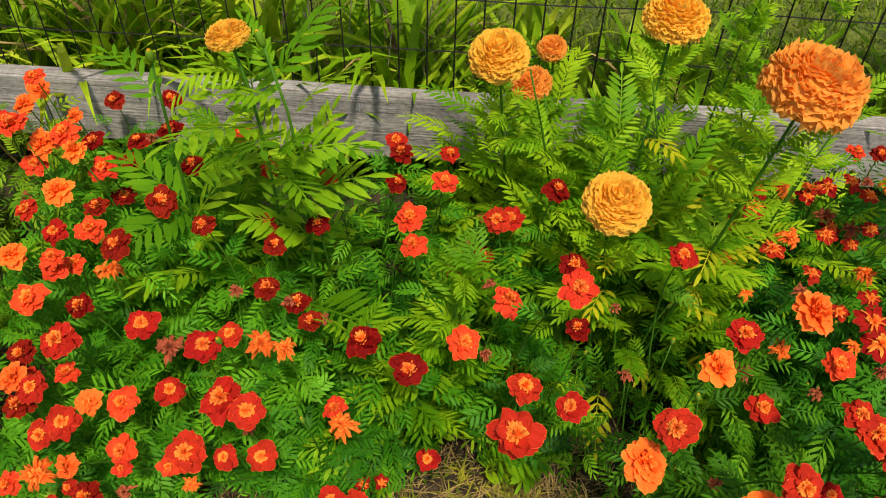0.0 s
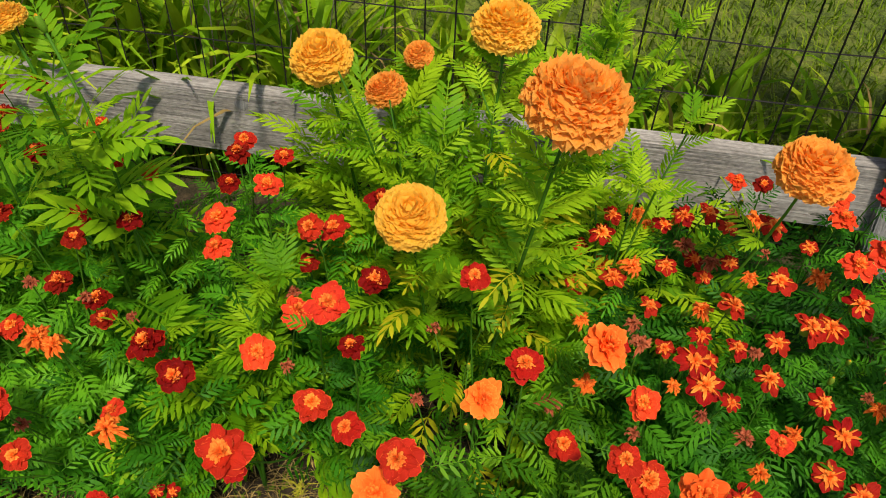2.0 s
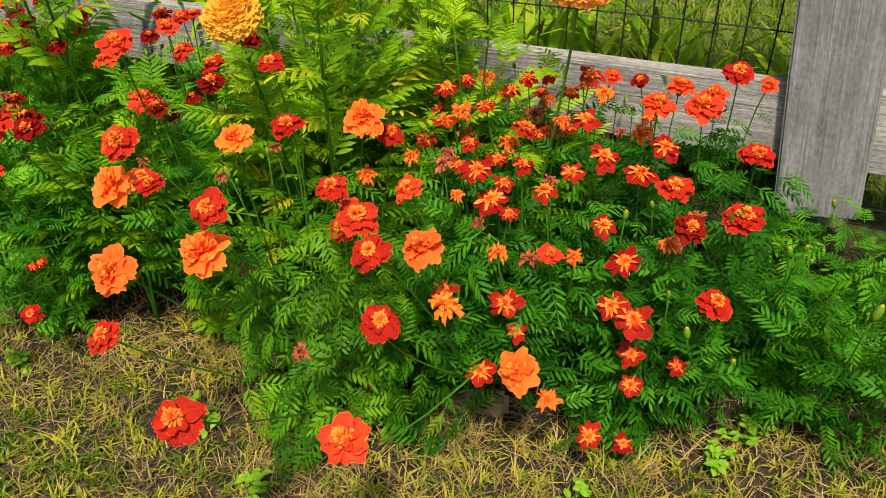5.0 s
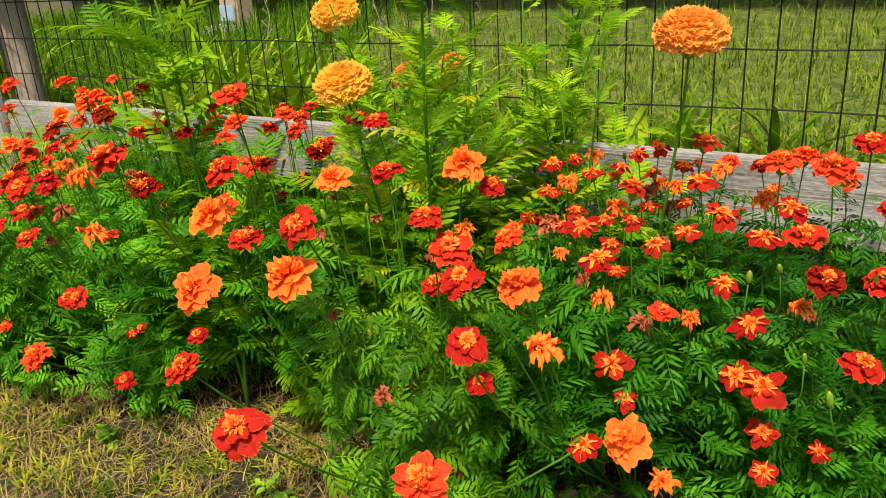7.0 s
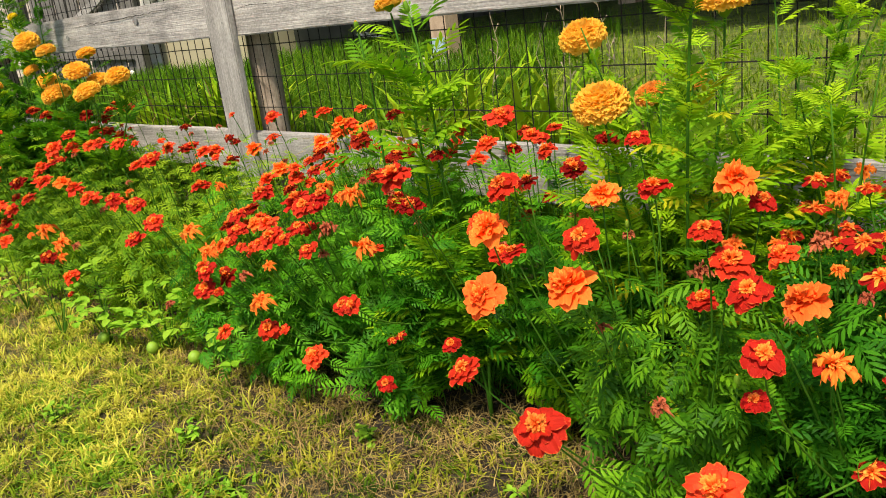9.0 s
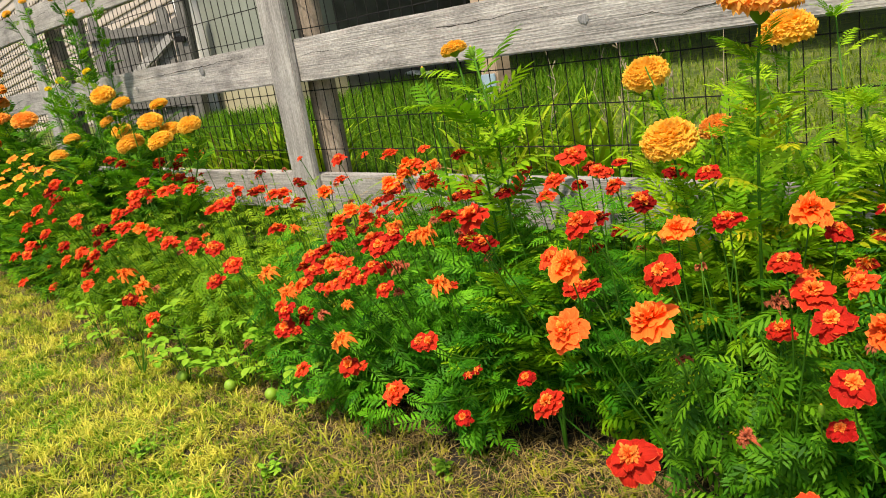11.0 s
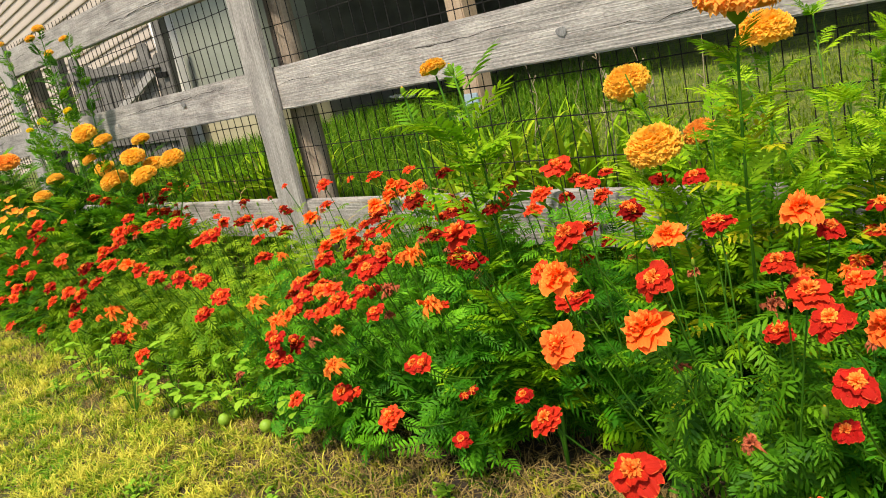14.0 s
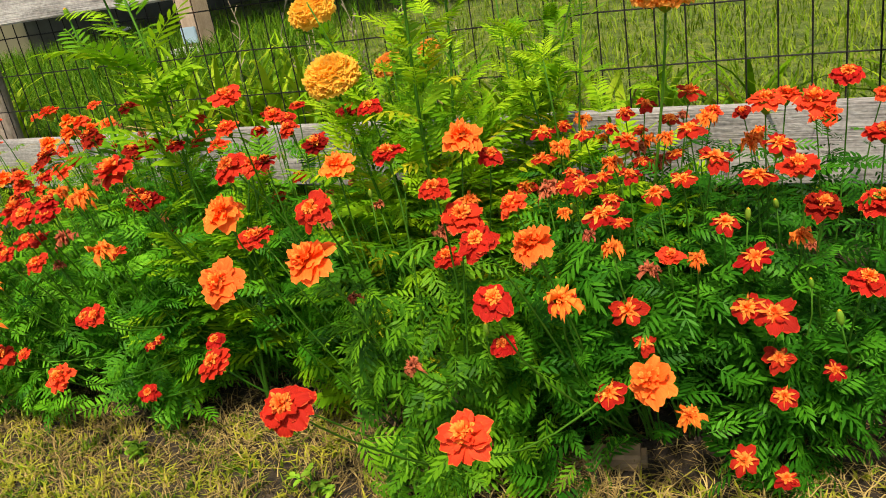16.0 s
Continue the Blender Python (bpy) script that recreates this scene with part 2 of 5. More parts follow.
M_SIDING = plain("beige_vinyl", (0.45, 0.375, 0.3), 0.5, 0.05, 2.0)
M_WHITE = plain("white_trim", (0.78, 0.77, 0.74), 0.5, 0.05)
M_BEIGE = plain("beige_wall", (0.42, 0.37, 0.24), 0.8, 0.08)
M_SAGE = plain("grey_green_wall", (0.25, 0.265, 0.215), 0.8, 0.08)
# the shed's interior shade is partly put into this dark wall colour
M_SHADED_WALL = plain("shaded_shed_wall", (0.1, 0.1, 0.08), 0.9, 0.3)
M_ROOF = plain("dark_roof", (0.06, 0.055, 0.05), 0.9, 0.2)
M_CONCRETE = plain("concrete", (0.5, 0.48, 0.44), 0.95, 0.2, 18.0, 0.004)
M_BLUE = plain("pale_blue_bracket", (0.33, 0.44, 0.52), 0.4, 0.1)
M_GLASS, _nt, _b = mat("window_glass", 0.05)
_b.inputs["Base Color"].default_value = (0.12, 0.13, 0.14, 1)
M_TWIG = plain("dead_stalk", (0.4, 0.32, 0.22), 0.9, 0.3)
M_STONE = plain("tan_stone", (0.2, 0.135, 0.07), 0.9, 0.35, 40.0, 0.003)
M_FRUIT = plain("green_fruit", (0.2, 0.34, 0.02), 0.6, 0.2, 40.0)


# ---- building helpers ----
def mesh_of(name, verts, faces, material=None, tone=None, smooth=False, shade=None, across=None):
    me = bpy.data.meshes.new(name)
    me.from_pydata(verts, [], faces)
    if across is not None:
        at = me.attributes.new("across", "FLOAT", "POINT")
        at.data.foreach_set("value", np.asarray(across, dtype=np.float32))
    if shade is not None:
        at = me.attributes.new("shade", "FLOAT", "POINT")
        at.data.foreach_set("value", np.asarray(shade, dtype=np.float32))
    if tone is not None:
        at = me.attributes.new("tone", "FLOAT", "POINT")
        at.data.foreach_set("value", np.asarray(tone, dtype=np.float32))
    if material:
        me.materials.append(material)
    if smooth:
        me.polygons.foreach_set("use_smooth", [True] * len(me.polygons))
    me.update()
    return me


def put(name, me, parent=None, m=None, label="", category="", group="", kind=""):
    ob = new(name, me)
    if parent is not None:
        ob.parent = parent
    if m is not None:
        ob.matrix_basis = m
    return tagged(ob, label, category, group, kind)


def part(name, bm, material, parent, label=""):
    me = bpy.data.meshes.new(name)
    bm.to_mesh(me)
    bm.free()
    me.materials.append(material)
    return put(name, me, parent, label=label)


def empty(name, loc, label, category, group="", kind=""):
    ob = new(name)
    ob.location = loc
    ob.empty_display_size = 0.05
    return tagged(ob, label, category, group, kind)


def board_bm(sx, sy, sz, wob=0.004, bev=0.004, axis=0, seed=0, cuts=12):
    """A board centred on its own origin, with softened arrises and a slightly wavering outline."""
    bm = bmesh.new()
    bmesh.ops.create_cube(bm, size=1.0, matrix=Matrix.Diagonal((sx, sy, sz, 1)))
    long_edges = [e for e in bm.edges if abs((e.verts[0].co - e.verts[1].co)[axis]) > 1e-5]
    bmesh.ops.subdivide_edges(bm, edges=long_edges, cuts=cuts, use_grid_fill=True)
    bmesh.ops.bevel(bm, geom=[e for e in bm.edges if len(e.link_faces) == 2 and e.calc_face_angle(0) > 0.7], offset=bev, segments=2, affect="EDGES")
    for v in bm.verts:
        p = v.co.copy()
        q = Vector((p[axis] * 2.3 + seed * 3.7, seed, 0))
        n = noise.noise_vector(q) * wob
        n2 = noise.noise_vector(p * 11 + Vector((seed, 0, 0))) * wob * 0.35
        n[axis] = 0
        v.co += n + n2
    return bm


def tube(path, radii, sides=6):
    """A bent round bar along a path: vertices and faces."""
    vs, fs = [], []
    for i, p in enumerate(path):
        a, b = path[max(0, i - 1)], path[min(len(path) - 1, i + 1)]
        t = (b - a).normalized()
        s = t.cross(Vector((0.3, 1, 0.2))).normalized()
        u = t.cross(s)
        for k in range(sides):
            an = 2 * math.pi * k / sides
            vs.append(tuple(p + (s * math.cos(an) + u * math.sin(an)) * radii[i]))
    for i in range(len(path) - 1):
        for k in range(sides):
            a, b = i * sides + k, i * sides + (k + 1) % sides
            fs.append((a, b, b + sides, a + sides))
    fs.append(tuple(range(sides))[::-1])
    fs.append(tuple(range(len(vs) - sides, len(vs))))
    return vs, fs


# ---- ground ----
def bed_front(x):
    """Where the bed's bare soil ends towards the lawn."""
    return -0.74 + 0.05 * math.sin(x * 2.1) + 0.03 * math.sin(x * 5.3 + 1)


def leaf_front(x):
    """How far forward the plants' leaves reach."""
    return float(np.interp(x, (-4.0, -2.4, -1.2, 0.0, 0.9, 1.1, 1.35, 1.5, 1.62, 1.72, 1.8, 1.87, 1.95, 2.1, 2.25, 2.35, 2.5, 3.0), (-0.66, -0.66, -0.74, -0.76, -0.77, -0.75, -0.7, -0.62, -0.62, -0.69, -0.8, -0.79, -0.69, -0.64, -0.59, -0.55, -0.5, -0.5)))


def ground_z(x, y):
    rear = 0.0
    if y > 0.02:
        rear = 0.06 + 0.24 * (1 - math.exp(-(y - 0.02) / 1.1)) + 0.02 * min(y, 6)
    elif y > -0.1:
        rear = 0.06 * (y + 0.1) / 0.12
    return rear + 0.012 * noise.noise(Vector((x * 3, y * 3, 0))) + 0.02 * noise.noise(Vector((x * 0.7, y * 0.7, 5)))


def spread(near, far, step, grow):
    out, v, s = [], near, step
    while v < far:
        out.append(v)
        v += s
        s *= grow
    return out + [far]


xs = [-v for v in spread(4.0, 400, 0.3, 1.45)][::-1] + [-3.7 + 0.07 * i for i in range(101)] + spread(3.5, 400, 0.3, 1.45)
ys = [-v for v in spread(2.6, 400, 0.2, 1.45)][::-1] + [-2.5 + 0.06 * i for i in range(67)] + spread(1.6, 400, 0.2, 1.4)
gv = [(x, y, ground_z(x, y)) for y in ys for x in xs]
nx = len(xs)
gf = [(j * nx + i, j * nx + i + 1, (j + 1) * nx + i + 1, (j + 1) * nx + i) for j in range(len(ys) - 1) for i in range(nx - 1)]
M_GROUND, nt, b = mat("soil_and_turf", 0.95)
tc, sep = node(nt, "ShaderNodeTexCoord"), node(nt, "ShaderNodeSeparateXYZ")
nt.links.new(tc.outputs["Object"], sep.inputs[0])
soil = ramp(nt, noise_tex(nt, 40.0, 8.0), [(0.3, (0.014, 0.0085, 0.004)), (0.55, (0.036, 0.023, 0.011)), (0.75, (0.09, 0.06, 0.03))])
thin = ramp(nt, noise_tex(nt, 22.0, 8.0), [(0.3, (0.022, 0.021, 0.007)), (0.5, (0.042, 0.036, 0.012)), (0.7, (0.11, 0.085, 0.034))])
lush = ramp(nt, noise_tex(nt, 22.0, 8.0), [(0.3, (0.021, 0.029, 0.005)), (0.5, (0.088, 0.098, 0.017)), (0.7, (0.24, 0.21, 0.055))])
bare = ramp(nt, maths(nt, "ADD", sep.outputs[0], maths(nt, "MULTIPLY", noise_tex(nt, 2.5, 4.0), 0.8)), [(0.75, (0, 0, 0)), (1.0, (1, 1, 1))])
rag = maths(nt, "MULTIPLY", noise_tex(nt, 2.0, 4.0), 0.7)
front = ramp(nt, maths(nt, "ADD", maths(nt, "ADD", sep.outputs[1], 1.9), rag), [(0.4, (0, 0, 0)), (0.75, (1, 1, 1))])
worn = ramp(nt, maths(nt, "ADD", maths(nt, "MULTIPLY", maths(nt, "SUBTRACT", sep.outputs[0], 2.6), 0.7), rag), [(0.3, (1, 1, 1)), (0.8, (0, 0, 0))])
back = ramp(nt, maths(nt, "MULTIPLY", sep.outputs[1], 5.0), [(0.0, (1, 1, 1)), (1.0, (0, 0, 0))])
patchy = mixc(nt, 1.0, mixc(nt, 1.0, bare, front, "MULTIPLY"), mixc(nt, 1.0, worn, back, "MULTIPLY"), "MULTIPLY")
field = ramp(nt, noise_tex(nt, 14.0, 8.0), [(0.3, (0.045, 0.075, 0.008)), (0.5, (0.1, 0.145, 0.016)), (0.7, (0.19, 0.21, 0.035))])
turf = mixc(nt, back, field, mixc(nt, patchy, lush, thin))
edge = maths(nt, "ADD", sep.outputs[1], maths(nt, "MULTIPLY", maths(nt, "SUBTRACT", noise_tex(nt, 3.0, 4.0), 0.5), 0.5))
inbed = ramp(nt, maths(nt, "ADD", maths(nt, "MULTIPLY", edge, 5.0), 4.5), [(0.0, (0, 0, 0)), (1.0, (1, 1, 1))])
behind = ramp(nt, maths(nt, "MULTIPLY", sep.outputs[1], 4.0), [(0.0, (1, 1, 1)), (1.0, (0, 0, 0))])
bed_end = ramp(nt, maths(nt, "SUBTRACT", maths(nt, "ADD", sep.outputs[0], rag), 2.9), [(0.2, (1, 1, 1)), (0.8, (0, 0, 0))])
behind = mixc(nt, 1.0, behind, bed_end, "MULTIPLY")
nt.links.new(mixc(nt, mixc(nt, 1.0, inbed, behind, "MULTIPLY"), turf, soil), b.inputs["Base Color"])
bump(nt, b, noise_tex(nt, 55.0, 10.0), 0.03)
put("ground", mesh_of("ground", gv, gf, M_GROUND, smooth=True), label="lawn and dark garden soil with dry straw", category="ground", kind="structure")


# ---- the fence ----
POSTS = [4.95, 2.47, -0.05, -2.5, -4.98, -7.45]
RAIL_H, RAIL_T = 0.14, 0.038
fence = empty("fence", (0, 0, 0), "weathered grey board fence with wire mesh behind its rails", "fence")


def check_line(parent, x0, x1, z, seed, face=-RAIL_T / 2 - 0.001):
    """A thin drying crack along a board's face, as a sunken dark sliver."""
    r = random.Random(seed)
    n = 30
    top, bot = [], []
    for i in range(n + 1):
        f = i / n
        x = x0 + (x1 - x0) * f
        zz = z + 0.009 * noise.noise(Vector((x * 7, seed, 0))) + 0.006 * noise.noise(Vector((x * 31, seed, 2))) + 0.02 * (f - 0.5) * r.choice((0.6, 1))
        h = (0.0015 * math.sin(math.pi * f) + 0.0003) * r.uniform(0.45, 1.3)
        top.append((x, face, zz + h))
        bot.append((x, face, zz - h))
    vs = top + bot
    fs = [(i, n + 1 + i, n + 2 + i, i + 1) for i in range(n)]
    put("crack", mesh_of("crack", vs, fs, M_CRACK), parent, label="dark drying crack")


def knot(parent, x, z, r, face=-RAIL_T / 2 - 0.0015):
    bm = bmesh.new()
    bmesh.ops.create_uvsphere(bm, u_segments=20, v_segments=8, radius=1.0, matrix=Matrix.Diagonal((r * 1.3, 0.0015, r * 0.9, 1)))
    for v in bm.verts:
        flat = v.co.y * 0.4
        v.co += noise.noise_vector(v.co * 60) * r * 0.45
        v.co.y = flat
    ob = part("knot", bm, M_UPRIGHT_DARK, parent, "dark knot in the wood")
    ob.location = (x, face, z)


seed = 0
for a, c in zip(POSTS, POSTS[1:]):
    for level, zz in (("low", 0.29), ("mid", 0.743), ("top", 1.17)):
        seed += 1
        length = a - c - 0.006
        rail = part("rail", board_bm(length, RAIL_T, RAIL_H, 0.004, 0.004, 0, seed, 16), M_RAIL, fence)
        rail.location = ((a + c) / 2, RAIL_T / 2, zz)
        rail.rotation_euler = (0, radians({"low": 0.0, "mid": 0.05, "top": 0.2}[level]) * (1 if seed % 2 else -1), 0)
        if level == "low":
            knot(rail, 0.05, 0.045, 0.012)
        else:
            check_line(rail, -length * 0.48, -length * 0.05, 0.02, seed * 3)
            check_line(rail, length * 0.02, length * 0.4, 0.035 - 0.05 * (seed % 2), seed * 5)
            knot(rail, -0.27 + 0.12 * (seed % 3), -0.01, 0.013)
            knot(rail, 0.62, 0.02, 0.016)
for i, px in enumerate(POSTS):
    upright = part("batten", board_bm(0.14, 0.024, 1.22 if i != 1 else 1.14, 0.003, 0.004, 2, 40 + i, 12), M_UPRIGHT_DARK if i == 1 else M_UPRIGHT, fence)
    upright.location = (px - (0.051 if i == 1 else 0), -0.0125, 0.69 if i != 1 else 0.70)
    upright.rotation_euler = (0, radians(-6.5 if i == 1 else (1.0 if i == 2 else 0.4)), 0)
    knot(upright, 0.028, 0.03, 0.006, -0.0135)
    n, path, rad = 9, [], []
    for k in range(n):
        f = k / (n - 1)
        path.append(Vector((px + 0.036 + 0.015 * noise.noise(Vector((f * 2, i, 0))), 0.1, -0.1 + 1.33 * f)))
        rad.append(0.05 - 0.006 * f + 0.006 * noise.noise(Vector((f * 5, i, 3))))
    vs, fs = tube(path, rad, 14)
    put("post", mesh_of("post", vs, fs, M_POST, smooth=True), fence, label="rough brown round post")

# welded wire, 5 cm by 10 cm, stapled between rails and posts
wv, wf = [], []


def wire(path, r=0.0016):
    vs, fs = tube(path, [r] * len(path), 4)
    o = len(wv)
    wv.extend(vs)
    wf.extend(tuple(i + o for i in f) for f in fs)


x = -7.4
while x < 4.9:
    wob = 0.004 * noise.noise(Vector((x * 9, 1, 0)))
    wire([Vector((x + 0.005 * noise.noise(Vector((x, k * 0.7, 0))) + wob, 0.044 + 0.004 * noise.noise(Vector((x * 2, k, 4))), 0.12 + 0.29 * k)) for k in range(5)])
    x += 0.0508
for k in range(12):
    z = 0.13 + 0.1016 * k
    wire([Vector((-7.4 + 0.1 * i, 0.046, z + 0.005 * noise.noise(Vector((i * 0.35, k, 2))))) for i in range(124)])
put("wire_mesh", mesh_of("wire_mesh", wv, wf, M_WIRE), fence, label="dark welded wire mesh")


# ---- house, shed and gate beyond the fence ----
def box(name, parent, lo, hi, material, bev=0.006, label=""):
    bm = bmesh.new()
    c = [(a + b_) / 2 for a, b_ in zip(lo, hi)]
    s = [abs(b_ - a) for a, b_ in zip(lo, hi)]
    bmesh.ops.create_cube(bm, size=1.0, matrix=Matrix.Translation(c) @ Matrix.Diagonal((*s, 1)))
    bmesh.ops.bevel(bm, geom=bm.edges[:], offset=min(bev, min(s) * 0.3), segments=2, affect="EDGES")
    return part(name, bm, material, parent, label)


HOUSE_X, HOUSE_Y, LAP = -4.89, 2.2, 0.112
house = empty("house", (HOUSE_X, HOUSE_Y, 0.2), "beige house clad in lapped vinyl siding with white trim", "house")
house.rotation_euler = (0, radians(-4.3), 0)     # the lot slopes along the fence
box("wall", house, (-13, 0.03, -0.9), (0, 0.25, 5.6), M_SIDING)
W0, W1, WZ = -2.34, -1.31, 2.26
lap_me = mesh_of("siding_board", [(-13, 0.03, 0.0), (0, 0.03, 0.0), (-13, 0.008, 0.002), (0, 0.008, 0.002), (-13, 0.006, 0.016), (0, 0.006, 0.016), (-13, 0.027, LAP + 0.012), (0, 0.027, LAP + 0.012)],
                 [(0, 1, 3, 2), (2, 3, 5, 4), (4, 5, 7, 6), (0, 2, 4, 6), (1, 7, 5, 3)], M_SIDING)
for i in range(48):
    put("siding_board", lap_me, house, Matrix.Translation((0, 0, -0.5 + LAP * i)))
box("corner_trim", house, (-0.02, -0.03, -0.9), (0.1, 0.12, 5.5), M_WHITE, label="white corner trim")
vs, fs = tube([Vector((0.02, -0.08, 5.2)), Vector((0.02, -0.08, 0.35)), Vector((0.03, -0.12, 0.2)), Vector((0.1, -0.3, 0.13))], [0.04] * 4, 8)
put("downspout", mesh_of("downspout", vs, fs, M_WHITE, smooth=True), house, label="white downspout with an elbow at its foot")
win = box("window", house, (W0, -0.035, WZ), (W1, 0.02, WZ + 1.25), M_WHITE, label="white framed window")
box("pane", win, (W0 + 0.055, -0.04, WZ + 0.055), (W1 - 0.055, -0.03, WZ + 1.19), M_GLASS, 0.002)
box("foundation", house, (-13, 0.05, -1.2), (0, 0.3, -0.5), M_CONCRETE)

shed = empty("open_shed", (-4.9, 2.3, 0.25), "open-fronted shed with a dark interior and timber posts", "shed")
box("wall", shed, (0.12, -0.08, 0.42), (1.55, 0.4, 2.9), M_SAGE, label="grey-green upper wall")
box("base_wall", shed, (0.12, -0.1, -0.4), (1.55, 0.4, 0.42), M_BEIGE, label="beige base of the wall")
# inner walls, coloured dark to deepen the shade under the roof
box("back_wall", shed, (1.5, 3.9, -0.4), (12, 4.05, 2.9), M_SHADED_WALL)
box("side_wall", shed, (1.4, 0.4, -0.4), (1.55, 3.9, 2.9), M_SHADED_WALL)
box("end_wall", shed, (11.9, 0.4, -0.4), (12.05, 3.9, 2.9), M_SHADED_WALL)
box("roof", shed, (-0.05, -0.75, 2.45), (12.3, 4.3, 2.65), M_ROOF)
for k, (px, py, w) in enumerate(((3.85, -0.2, 0.135), (3.43, 2.7, 0.18), (8.2, -0.2, 0.135))):
    p_ = part("post", board_bm(w, w, 2.5, 0.006, 0.008, 2, 70 + k, 10), M_TIMBER, shed, "tan timber post")
    p_.location = (px, py, 1.2)
    if k == 0:
        box("footing", shed, (px - 0.15, py - 0.16, -0.1), (px + 0.07, py + 0.1, 0.1), M_CONCRETE, 0.02, "concrete footing")
        box("bracket", shed, (px - 0.05, py - 0.085, 0.12), (px + 0.06, py - 0.069, 0.21), M_BLUE, 0.004, "pale blue post bracket")

gate = empty("garden_gate", (-5.77, 1.5, 0.38), "grey wooden gate with a diagonal brace and rounded boards", "gate")
gate.rotation_euler = (0, radians(3.7), radians(22))
r = random.Random(5)
bx = 0.0
while bx < 1.12:
    w, h = r.uniform(0.1, 0.135), r.uniform(1.05, 1.2)
    bm = bmesh.new()
    prof = [(0, 0), (w, 0), (w, h - 0.06), (w * 0.85, h - 0.02), (w * 0.5, h), (w * 0.15, h - 0.02), (0, h - 0.06)]
    fr_ = [bm.verts.new((x_, 0, z_)) for x_, z_ in prof]
    face = bm.faces.new(fr_)
    ex = bmesh.ops.extrude_face_region(bm, geom=[face])
    bmesh.ops.translate(bm, verts=[v for v in ex["geom"] if isinstance(v, bmesh.types.BMVert)], vec=(0, 0.02, 0))
    bmesh.ops.recalc_face_normals(bm, faces=bm.faces[:])
    o = part("board", bm, M_GREY_BOARD, gate)
    o.location = (bx, r.uniform(-0.006, 0.006), -0.12 + r.uniform(-0.03, 0.02))
    bx += w + r.uniform(0.008, 0.032)
for zz in (0.16, 0.83):
    box("cross_bar", gate, (-0.02, -0.035, zz), (1.16, -0.008, zz + 0.085), M_GREY_BOARD)
br = part("brace", board_bm(0.98, 0.026, 0.075, 0.002, 0.004, 0, 91, 6), M_UPRIGHT, gate, "paler diagonal brace")
br.location, br.rotation_euler = (0.62, -0.05, 0.54), (0, radians(-31), 0)
for px, h in ((-0.13, 1.3), (1.2, 1.26)):
    p_ = part("gate_post", board_bm(0.1, 0.09, h + 0.4, 0.004, 0.006, 2, int(px * 10) + 50, 8), M_GREY_BOARD, gate, "weathered grey post")
    p_.location = (px, 0.0, (h - 0.4) / 2)
box("latch", gate, (1.1, -0.07, 0.74), (1.22, -0.05, 0.79), M_WIRE, 0.004, "black iron latch")

# loose planks and litter on the ground by the shed
for k, (px, py, le, tu) in enumerate(((-3.95, 3.35, 0.9, 20), (-3.7, 3.3, 0.8, 28), (-3.5, 3.45, 1.0, -12))):
    bm = board_bm(le, 0.09, 0.02, 0.002, 0.003, 0, 100 + k, 6)
    o = part("plank", bm, M_WHITE, None)
    o.matrix_basis = pose(px, py, ground_z(px, py) + 0.06 + 0.012 * k, 2, 4, tu)
    tagged(o, "whitish loose plank lying by the shed", "plank", "loose planks")


# ---- leaves and blooms ----
def leaflet(V, F, base, along, side, up, L, W, fold=0.25, droop=0.2, detail=1):
    """A lance-shaped leaflet; near ones have a folded midrib."""
    o = len(V)
    if detail:
        rows = ((0.0, 0.0), (0.3, 0.85), (0.66, 0.92), (1.0, 0.0))
        for f, w in rows:
            c = base + along * (L * f) - up * (droop * L * f * f)
            if w == 0:
                V.append(tuple(c))
            else:
                V.append(tuple(c + side * (W * w) + up * (fold * W * w)))
                V.append(tuple(c))
                V.append(tuple(c - side * (W * w) + up * (fold * W * w)))
        F += [(o, o + 2, o + 1), (o, o + 3, o + 2), (o + 1, o + 2, o + 5, o + 4), (o + 2, o + 3, o + 6, o + 5), (o + 4, o + 5, o + 7), (o + 5, o + 6, o + 7)]
        return
    for f, w in ((0.0, 0.0), (0.32, 0.9), (0.7, 0.85), (1.0, 0.0)):
        c = base + along * (L * f) - up * (droop * L * f * f)
        V.append(tuple(c + side * (W * w)))
        if w:
            V.append(tuple(c - side * (W * w)))
    F += [(o, o + 2, o + 1), (o + 1, o + 2, o + 4, o + 3), (o + 3, o + 4, o + 5)]


